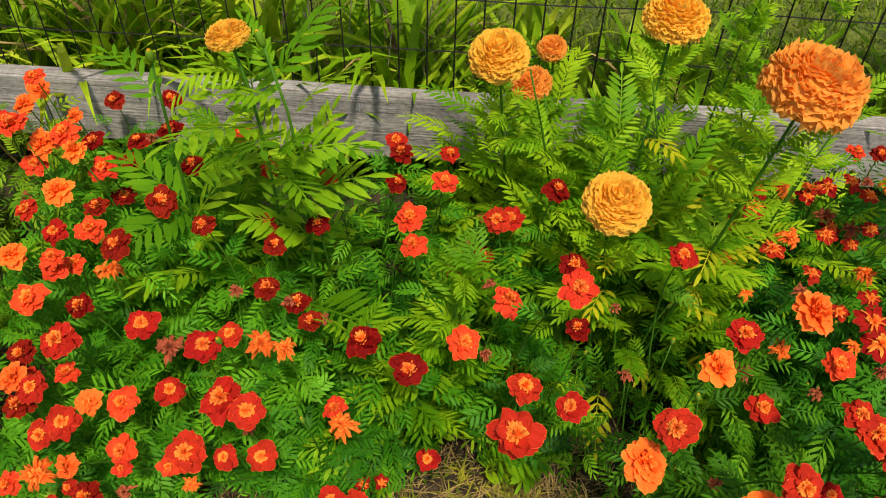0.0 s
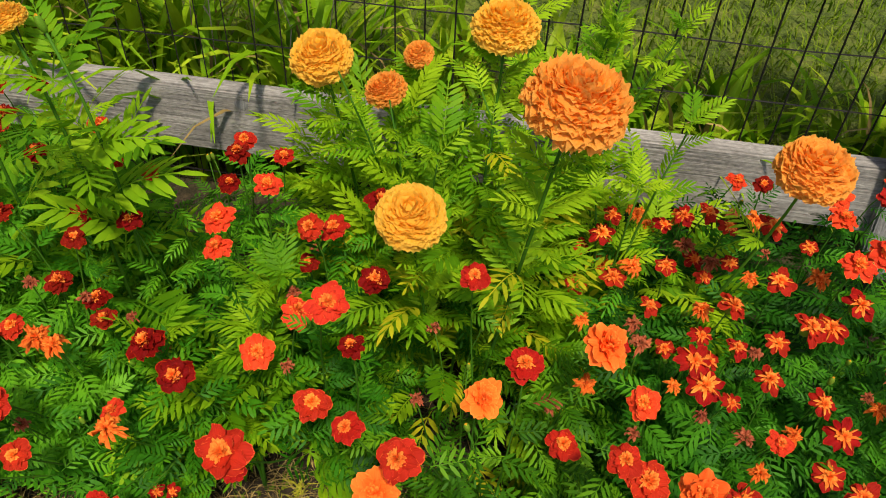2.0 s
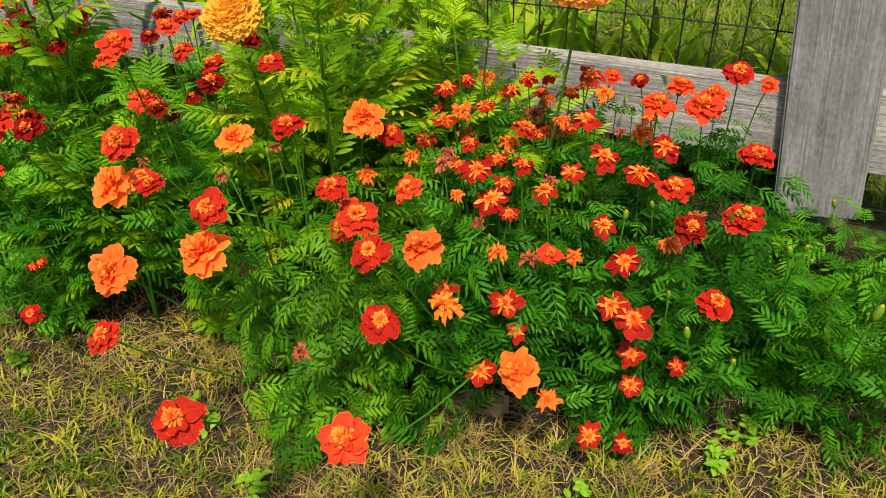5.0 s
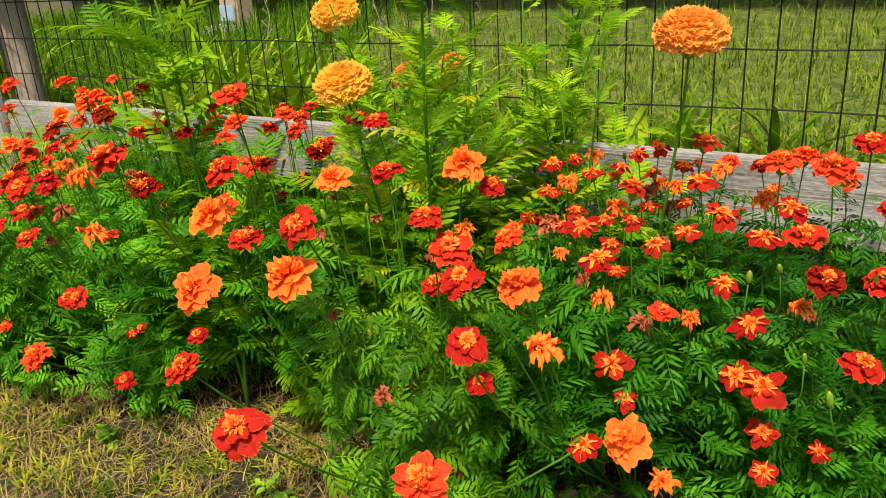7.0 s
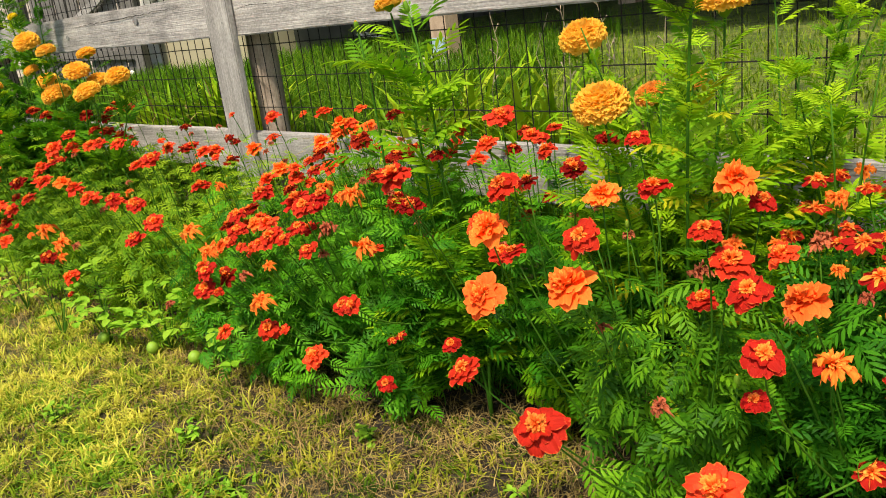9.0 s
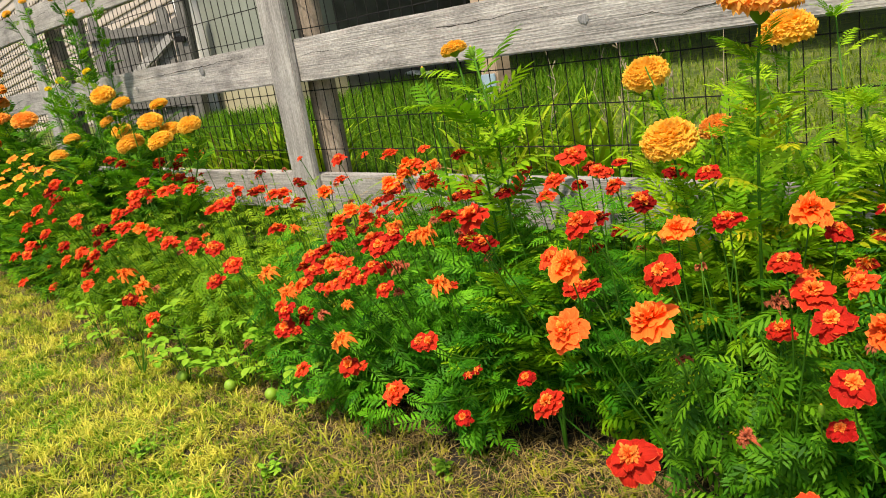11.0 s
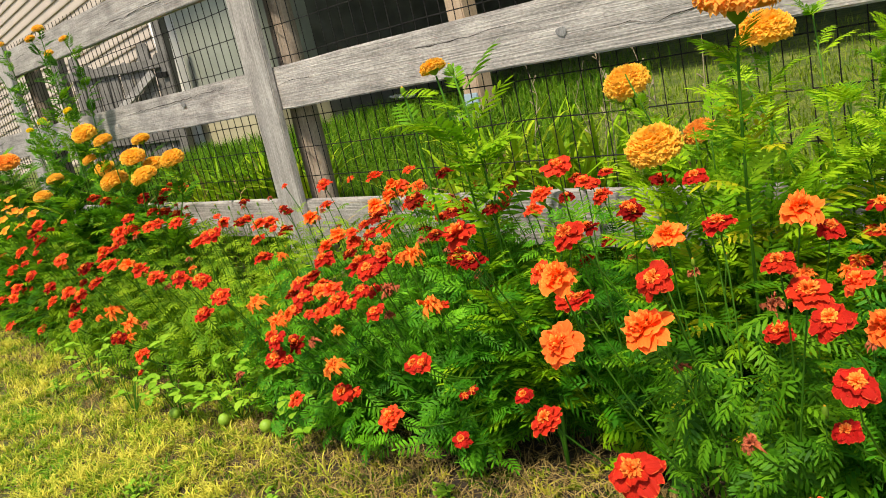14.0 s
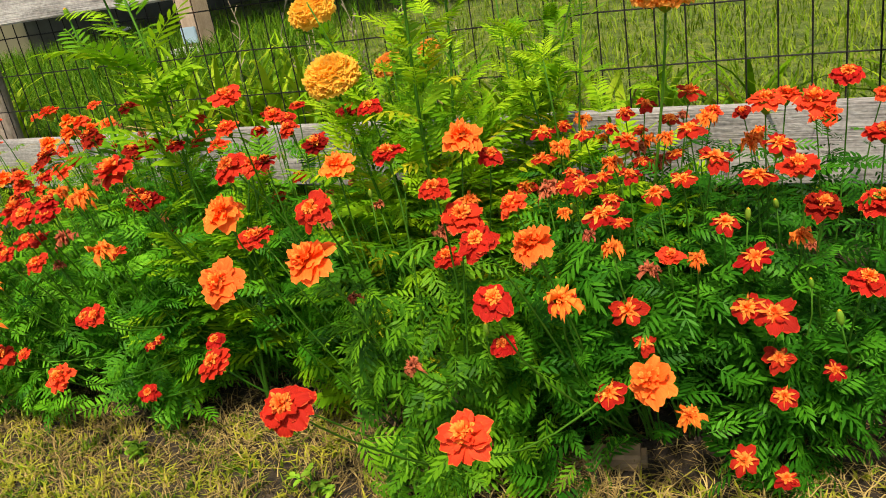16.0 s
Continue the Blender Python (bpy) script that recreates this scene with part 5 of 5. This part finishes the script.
african_marigold(1.72, -0.38, [
    ("G", 78, 1.665, -0.487, 0.553), ("A", 98, 1.825, -0.513, 0.742), ("G", 82, 1.740, -0.249, 0.673),
], yellow=0.4, bushy=190, R=0.2, H=0.6, bold=0.12, L0=0.115)
african_marigold(1.56, -0.20, [
    ("A", 60, 1.568, -0.167, 0.510), ("A", 46, 1.600, -0.071, 0.519), ("G", 76, 1.513, -0.293, 0.629),
], bushy=150, R=0.15, L0=0.11, H=0.62, bold=0.1)
african_marigold(1.95, -0.25, [
    ("A", 84, 2.110, -0.387, 0.612),
], bushy=130, R=0.17, H=0.5, L0=0.11)
african_marigold(1.17, -0.38, [
    ("G", 48, 1.208, -0.444, 0.724), ("b", 11, 1.240, -0.430, 0.715), ("b", 11, 1.110, -0.440, 0.690),
], bushy=18, R=0.13, H=0.5, L0=0.14, bold=0.4, per=12, low=0.42)
african_marigold(-0.75, -0.38, [
    ("G", 83, -0.639, -0.407, 0.737), ("G", 63, -0.463, -0.420, 0.703), ("G", 71, -0.054, -0.390, 0.609),
    ("G", 78, -0.277, -0.415, 0.633), ("G", 82, -0.214, -0.424, 0.570), ("G", 95, -0.551, -0.390, 0.555),
], R=0.3, bushy=260, L0=0.14)
african_marigold(-1.00, -0.45, [
    ("G", 75, -0.734, -0.338, 0.595), ("G", 74, -0.281, -0.350, 0.593), ("G", 58, -0.321, -0.353, 0.681),
    ("G", 51, -0.667, -0.408, 0.643), ("G", 59, -0.802, -0.500, 0.602), ("G", 68, -1.004, -0.500, 0.537),
], R=0.3, bushy=260, L0=0.14)
african_marigold(-1.55, -0.16, [
    ("Y", 44, -1.789, -0.156, 0.832), ("Y", 39, -1.335, -0.187, 0.845), ("Y", 33, -1.862, -0.199, 0.803),
    ("G", 50, -1.305, -0.208, 1.194), ("G", 43, -1.473, -0.194, 1.178), ("G", 42, -1.331, -0.108, 1.143),
    ("G", 41, -1.521, -0.120, 1.111), ("G", 47, -2.403, -0.123, 1.218), ("G", 35, -2.097, -0.124, 1.242),
], bushy=230, R=0.26, H=0.95)
african_marigold(-1.75, -0.50, [
    ("A", 102, -1.492, -0.576, 0.885), ("A", 97, -1.363, -0.566, 0.821), ("A", 97, -1.166, -0.539, 0.692),
    ("A", 92, -1.852, -0.663, 0.830), ("A", 93, -2.472, -0.654, 0.735), ("A", 93, -3.032, -0.652, 0.738),
    ("A", 87, -1.331, -0.585, 0.704), ("A", 91, -1.706, -0.541, 0.936),
], bushy=380, R=0.38, H=0.74, L0=0.15)
african_marigold(-2.10, -0.55, [
    ("A", 97, -1.691, -0.667, 0.882), ("A", 93, -1.804, -0.549, 0.725), ("A", 87, -1.606, -0.578, 0.601),
    ("A", 96, -1.433, -0.552, 0.767), ("A", 72, -1.557, -0.710, 0.748), ("A", 103, -2.024, -0.513, 0.857),
    ("A", 102, -1.523, -0.519, 0.888),
], bushy=380, R=0.4, H=0.72, L0=0.15)
gem_marigold(-0.90, -0.66, [
    ("g", 40, -0.810, -0.717, 0.579), ("g", 39, -0.621, -0.734, 0.562), ("g", 41, -1.040, -0.691, 0.527),
    ("g", 40, -0.812, -0.715, 0.513), ("g", 41, -0.715, -0.693, 0.539), ("g", 41, -1.150, -0.696, 0.493),
    ("g", 40, -1.239, -0.719, 0.412), ("g", 40, -0.992, -0.726, 0.417), ("g", 40, -1.009, -0.713, 0.370),
    ("g", 40, -0.968, -0.725, 0.480), ("g", 39, -0.703, -0.744, 0.484), ("g", 39, -0.468, -0.734, 0.551),
    ("g", 41, -0.508, -0.698, 0.531), ("g", 38, -1.473, -0.752, 0.388), ("g", 38, -0.887, -0.752, 0.568),
    ("g", 40, -0.641, -0.711, 0.587), ("g", 39, -1.173, -0.735, 0.528), ("g", 40, -0.609, -0.718, 0.494),
])

# feathery plants with no open bloom
african_marigold(1.45, -0.56, [], bushy=50, R=0.11, H=0.4, stems=3, L0=0.125, bold=0.5)
african_marigold(1.06, -0.3, [], bushy=40, R=0.14, H=0.42, stems=2, L0=0.12)
african_marigold(1.82, -0.2, [], bushy=60, R=0.18, H=0.63, stems=6, L0=0.105)
african_marigold(1.64, -0.27, [], bushy=30, R=0.14, H=0.6, stems=4, L0=0.1)
african_marigold(1.93, -0.28, [], bushy=16, R=0.1, H=0.56, stems=4, L0=0.1)
african_marigold(-1.35, -0.62, [], bushy=260, R=0.3, H=0.48, stems=3, L0=0.14)
african_marigold(-2.55, -0.5, [], bushy=300, R=0.36, H=0.62, stems=3, L0=0.15)
african_marigold(-3.1, -0.55, [], bushy=300, R=0.38, H=0.66, stems=3, L0=0.15)
african_marigold(-3.7, -0.5, [], bushy=300, R=0.4, H=0.66, stems=3, L0=0.15)
african_marigold(-4.4, -0.45, [], bushy=280, R=0.4, H=0.66, stems=3, L0=0.15)
african_marigold(-5.2, -0.4, [], bushy=280, R=0.45, H=0.66, stems=3, L0=0.15)
african_marigold(-6.1, -0.4, [], bushy=280, R=0.5, H=0.66, stems=3, L0=0.15)
french_marigold(2.62, -0.36, [("b", 12, 2.52, -0.5, 0.3), ("b", 12, 2.6, -0.52, 0.26)], n=520)
french_marigold(2.85, -0.5, [], n=480, H=0.3)
french_marigold(2.5, -0.17, [], n=420, H=0.24, R=0.17)
french_marigold(2.72, -0.2, [], n=420, H=0.26, R=0.2)

for fn_, bx, by, blooms, kw in PLANTS:
    for k, d, x, y, z in blooms:
        if k != "b":
            HEADS.append((Vector((x, y, z)), d / 1000 * 0.62))
for fn_, bx, by, blooms, kw in PLANTS:
    fn_(bx, by, blooms, **kw)


# ---- weeds at the bed's front edge ----
def weed_leaf(name, seed):
    """A broad toothed leaf along +x."""
    r = random.Random(seed)
    n = 8
    V, F = [], []
    for i in range(n):
        f = i / (n - 1)
        w = 0.34 * math.sin(math.pi * min(1, f * 0.93 + 0.07)) ** 0.8 * (1.0 if i % 2 else 0.82)
        z = -0.25 * f * f
        V += [(f, -w, z + 0.25 * w), (f, 0, z), (f, w, z + 0.25 * w)]
    for i in range(n - 1):
        q = 3 * i
        F += [(q, q + 3, q + 4, q + 1), (q + 1, q + 4, q + 5, q + 2)]
    return mesh_of(name, V, F, M_WEED)


WEEDS = [weed_leaf("weed_leaf", i) for i in range(3)]
BALL = lathe("fruit", [(0.01, -0.5), (0.28, -0.42), (0.46, -0.2), (0.5, 0.05), (0.42, 0.28), (0.22, 0.45), (0.02, 0.5)], M_FRUIT, 12)


def weed(x, y, n, reach, seed, fruit=0, tall=1.0):
    r = random.Random(seed)
    base = Vector((x, y, ground_z(x, y)))
    plant = empty("weed", base, "light green broad-leaved weed sprawling at the bed's edge", "weed", "weeds along the bed")
    for i in range(n):
        a = r.uniform(0, 6.28)
        q = reach * r.random() ** 0.6
        p = Vector((q * math.cos(a), q * math.sin(a) * 0.6, r.uniform(0.05, 0.22) * (1.2 - q / reach * 0.6) * tall))
        pts = [Vector((0, 0, 0)), Vector((p.x * 0.4, p.y * 0.4, p.z * 0.9)), p]
        vs, fs = tube(pts, [0.0013, 0.0011, 0.0008], 5)
        put("stem", mesh_of("stem", vs, fs, M_STEM), plant)
        for j in range(5):
            b_ = r.uniform(0, 6.28)
            put("leaf", WEEDS[r.randrange(3)], plant, leaf_pose(pts[1].lerp(p, 0.2 + 0.2 * j), Vector((math.cos(b_), math.sin(b_), 0.2)), r.uniform(0.018, 0.034) * (1.0 if tall == 1.0 else 0.5), r))
    for i in range(fruit):
        p = Vector((r.uniform(-0.06, 0.06), r.uniform(-0.05, 0.0), 0.03))
        put("fruit", BALL, plant, Matrix.Translation(p) @ Matrix.Scale(0.03, 4), label="round green unripe fruit")


for i, (x, y, n, reach, fr_) in enumerate(((0.78, -0.7, 16, 0.2, 1), (0.6, -0.72, 16, 0.2, 1), (0.4, -0.78, 12, 0.18, 1), (0.2, -0.82, 9, 0.16, 0), (0.95, -0.68, 10, 0.16, 0), (-0.1, -0.8, 10, 0.18, 0), (-1.5, -0.8, 16, 0.25, 0), (-2.0, -0.85, 16, 0.28, 0))):
    weed(x, y, n, reach, 900 + i, fr_)


for i, (x, y) in enumerate(((1.8, -0.81), (2.23, -0.66), (1.65, -0.72), (2.38, -0.53), (2.43, -0.47), (2.49, -0.39), (1.32, -0.73), (0.69, -1.03), (1.01, -0.91), (-0.31, -0.7), (-0.27, -0.87))):
    weed(x, y, 7, 0.05, 950 + i, tall=0.22)


# ---- grass, sword leaves and stalks ----
def blades(name, n, where, h, w, material, seed, lean=0.5, label="", category="grass", parent=None, kind="stuff", tuft=1):
    """Many separate blades as one sheet of geometry, singly or in fanned tufts of one tone."""
    g = np.random.default_rng(seed)
    V, F, T = [], [], []
    for i in range(n):
        if i % tuft == 0:
            cx, cy = where(g)
            tone = g.random()
        x, y = (cx + g.normal(0, 0.005), cy + g.normal(0, 0.005)) if tuft > 1 else (cx, cy)
        T += [tone] * 5
        z = ground_z(x, y) - 0.003
        a, hh, ww = g.uniform(0, 2 * math.pi), g.uniform(*h), g.uniform(*w)
        dx, dy = math.cos(a), math.sin(a)
        ln = g.uniform(0.1, lean) * hh
        sx, sy = -dy * ww, dx * ww
        o = len(V)
        mz, tz = z + hh * 0.62, z + hh * g.uniform(0.75, 1.0)
        V += [(x - sx, y - sy, z), (x + sx, y + sy, z), (x + dx * ln * 0.35 - sx * 0.8, y + dy * ln * 0.35 - sy * 0.8, mz), (x + dx * ln * 0.35 + sx * 0.8, y + dy * ln * 0.35 + sy * 0.8, mz), (x + dx * ln * 1.3, y + dy * ln * 1.3, tz)]
        F += [(o, o + 1, o + 3, o + 2), (o + 2, o + 3, o + 4)]
    return put(name, mesh_of(name, V, F, material, T), parent, label=label, category=category, kind=kind)


def on_lawn(g):
    while True:
        x, y = 1.2 - 7.0 * g.random() ** 1.35, -0.62 - abs(g.normal(0, 0.75))
        thin_ = noise.noise(Vector((x * 11, y * 11, 7)))
        if y < (leaf_front(x) + 0.05 if x < 0.9 else bed_front(x) - 0.08) + g.normal(0, 0.07) and (x < 0.5 or g.random() < 1.3 * (1.2 - x)) and g.random() < 0.75 + 1.6 * thin_:
            return x, y


def near_bed(g):
    while True:
        x, y = 2.9 - 8.0 * g.random() ** 1.4, -0.55 - abs(g.normal(0, 0.5))
        if g.random() < 0.45 - 1.8 * noise.noise(Vector((x * 11, y * 11, 7))):
            return x, y


blades("lawn_grass", 130000, on_lawn, (0.01, 0.033), (0.0009, 0.0022), M_BLADE, 1, 1.4, "short green and yellowing lawn grass beside the bed", tuft=8)
blades("dry_grass", 36000, near_bed, (0.01, 0.03), (0.0006, 0.0014), M_STRAW, 2, 1.8, "dry straw lying among the lawn grass")


def by_the_bed(g):
    x = g.uniform(0.5, 2.9)
    return x, leaf_front(x) + 0.09 - 0.9 * g.random() ** 0.9


blades("short_grass", 16000, by_the_bed, (0.01, 0.026), (0.001, 0.0024), M_TURF, 9, 1.3, "sparse yellow-green grass beside the bed", tuft=8)
blades("turf", 34000, by_the_bed, (0.006, 0.022), (0.001, 0.0024), M_TURF, 7, 1.5, "fine short turf and moss beside the bed", tuft=10)
blades("thatch", 9000, by_the_bed, (0.006, 0.02), (0.0004, 0.0009), M_STRAW, 8, 2.2, "fine dry thatch between the turf")


CLOVER = [(-0.15, -1.0), (0.3, -1.08), (-0.6, -1.15), (0.05, -1.3), (-1.1, -1.05), (0.62, -0.98), (-0.9, -1.4), (0.9, -1.05), (1.2, -1.0), (-1.7, -1.2)]


def in_clover(g):
    cx, cy = CLOVER[g.integers(len(CLOVER))]
    return cx + g.normal(0, 0.07), cy + g.normal(0, 0.04)


blades("clover", 3600, in_clover, (0.008, 0.02), (0.0028, 0.006), M_WEED, 12, 1.6, "patches of bright green clover in the lawn", "clover")


def in_bed(g):
    return g.uniform(-2.5, 2.9), g.uniform(-0.85, -0.02)


blades("bed_straw", 6000, in_bed, (0.01, 0.03), (0.0005, 0.0013), M_STRAW, 3, 2.5, "dry straw strewn over the bed's soil")


def at_edge(g):
    x = g.uniform(0.6, 2.7)
    return x, leaf_front(x) + g.normal(0.06, 0.11)


blades("fallen_straw", 4500, at_edge, (0.01, 0.026), (0.0006, 0.0013), M_STRAW, 13, 3.2, "pale dead grass lying under the plants' edge")


def rear_left(g):
    y = 0.12 + abs(g.normal(0, 1.3))
    return g.uniform(-5.0, 0.45 + 0.2 * g.random()) - 0.3 * y, y


blades("lush_grass", 32000, rear_left, (0.06, 0.16), (0.0015, 0.004), M_LUSH, 14, 0.9, "long dark green grass behind the fence")


def rear_lawn(g):
    y = 0.12 + abs(g.normal(0, 1.4))
    return g.uniform(-6.0, 4.0) - 0.4 * y, y


blades("rear_grass", 52000, rear_lawn, (0.025, 0.07), (0.0013, 0.003), M_WILD, 4, 1.2, "uncut green and yellow grass behind the fence")


def at_fence(g):
    return g.uniform(-5, 3.2), 0.1 + abs(g.normal(0, 0.16))


blades("tall_grass", 1100, at_fence, (0.12, 0.3), (0.0015, 0.004), M_WILD, 5, 1.1, "tall rank grass along the back of the fence")


def sword_clump(x, y, n, h, seed, dry=0.12):
    """A clump of arching strap leaves."""
    r = random.Random(seed)
    base = Vector((x, y, ground_z(x, y) - 0.01))
    clump = empty("daylily_clump", base, "clump of arching green strap leaves behind the fence", "plant", "strap-leaved clumps")
    for dead in (False, True):
        V, F = [], []
        for i in range(int(n * (dry if dead else 1 - dry))):
            a = r.uniform(0, 2 * math.pi)
            L, W = h * r.uniform(0.7, 1.35), r.uniform(0.006, 0.011) * (0.5 if dead else 1)
            d = Vector((math.cos(a), math.sin(a), 0))
            s = Vector((-d.y, d.x, 0))
            bend = r.uniform(0.6, 1.9) * (1.35 if dead else 1)
            p = Vector((r.gauss(0, 0.05), r.gauss(0, 0.04), 0))
            th = r.uniform(1.15, 1.5)
            o = len(V)
            m = 8
            for k in range(m):
                f = k / (m - 1)
                w = W * (1 - f ** 3) * (0.7 + 0.6 * math.sin(f * 2.6)) + 0.0004
                up = Vector((0, 0, 1)) * 0.35 * w
                V += [tuple(p - s * w + up), tuple(p), tuple(p + s * w + up)]
                e = th - bend * f * f * 1.3
                p = p + (d * math.cos(e) + Vector((0, 0, math.sin(e)))) * (L / (m - 1))
            for k in range(m - 1):
                q = o + 3 * k
                F += [(q, q + 1, q + 4, q + 3), (q + 1, q + 2, q + 5, q + 4)]
        put("dry_leaves" if dead else "leaves", mesh_of("strap_leaves", V, F, M_STRAW if dead else M_SWORD), clump, kind="stuff")


for i, (x, y, n, h) in enumerate(((0.5, 0.3, 45, 0.4), (0.75, 0.24, 80, 0.42), (1.0, 0.3, 70, 0.42), (1.3, 0.26, 60, 0.4), (1.6, 0.34, 45, 0.32), (1.85, 0.3, 45, 0.3), (2.15, 0.26, 50, 0.3),
                                  (2.5, 0.3, 40, 0.28), (-0.35, 0.26, 80, 0.4), (-0.65, 0.26, 90, 0.42), (-0.95, 0.24, 80, 0.42), (-1.3, 0.3, 40, 0.4))):
    sword_clump(x, y, n, h, 300 + i)
for i in range(9):
    sword_clump(0.45 + 0.22 * i, 0.13 + 0.02 * (i % 3), 34, (0.36 if i < 5 else 0.27) + 0.04 * (i % 2), 340 + i, 0.08)

# dead flower stalks standing among the strap leaves
for i, (x, y, h) in enumerate(((1.12, 0.2, 0.6), (1.2, 0.24, 0.56), (1.28, 0.18, 0.5), (0.98, 0.3, 0.52), (1.45, 0.3, 0.5), (0.86, 0.22, 0.58), (1.06, 0.26, 0.55), (1.36, 0.22, 0.6))):
    r = random.Random(500 + i)
    z = ground_z(x, y)
    pts = [Vector((r.uniform(-0.005, 0.005) * k + 0.004 * k, r.uniform(-0.004, 0.004) * k, h * k / 5)) for k in range(6)]
    vs, fs = tube(pts, [0.0017 - 0.00018 * k for k in range(6)], 5)
    o = empty("dead_stalk", (x, y, z), "dry brown flower stalk behind the wire mesh", "stalk", "dead stalks")
    put("stalk", mesh_of("stalk", vs, fs, M_TWIG), o)
    for k in range(7):
        q = pts[5 - k // 3].lerp(pts[4 - k // 3], r.random())
        e = q + Vector((r.uniform(-0.016, 0.016), r.uniform(-0.014, 0.014), r.uniform(0.008, 0.024)))
        vs, fs = tube([q, q.lerp(e, 0.6), e], [0.0006, 0.0016, 0.0022], 5)
        put("seed_head", mesh_of("seed_head", vs, fs, M_TWIG), o)

# a half-buried slab of tan stone under the plants' edge
bm = board_bm(0.11, 0.04, 0.03, 0.006, 0.008, 0, 61, 8)
slab = part("stone", bm, M_STONE, None)
slab.matrix_basis = pose(2.03, -0.535, ground_z(2.03, -0.535) - 0.002, 4, -5, 12)
tagged(slab, "tan stone slab half buried in the soil", "stone")
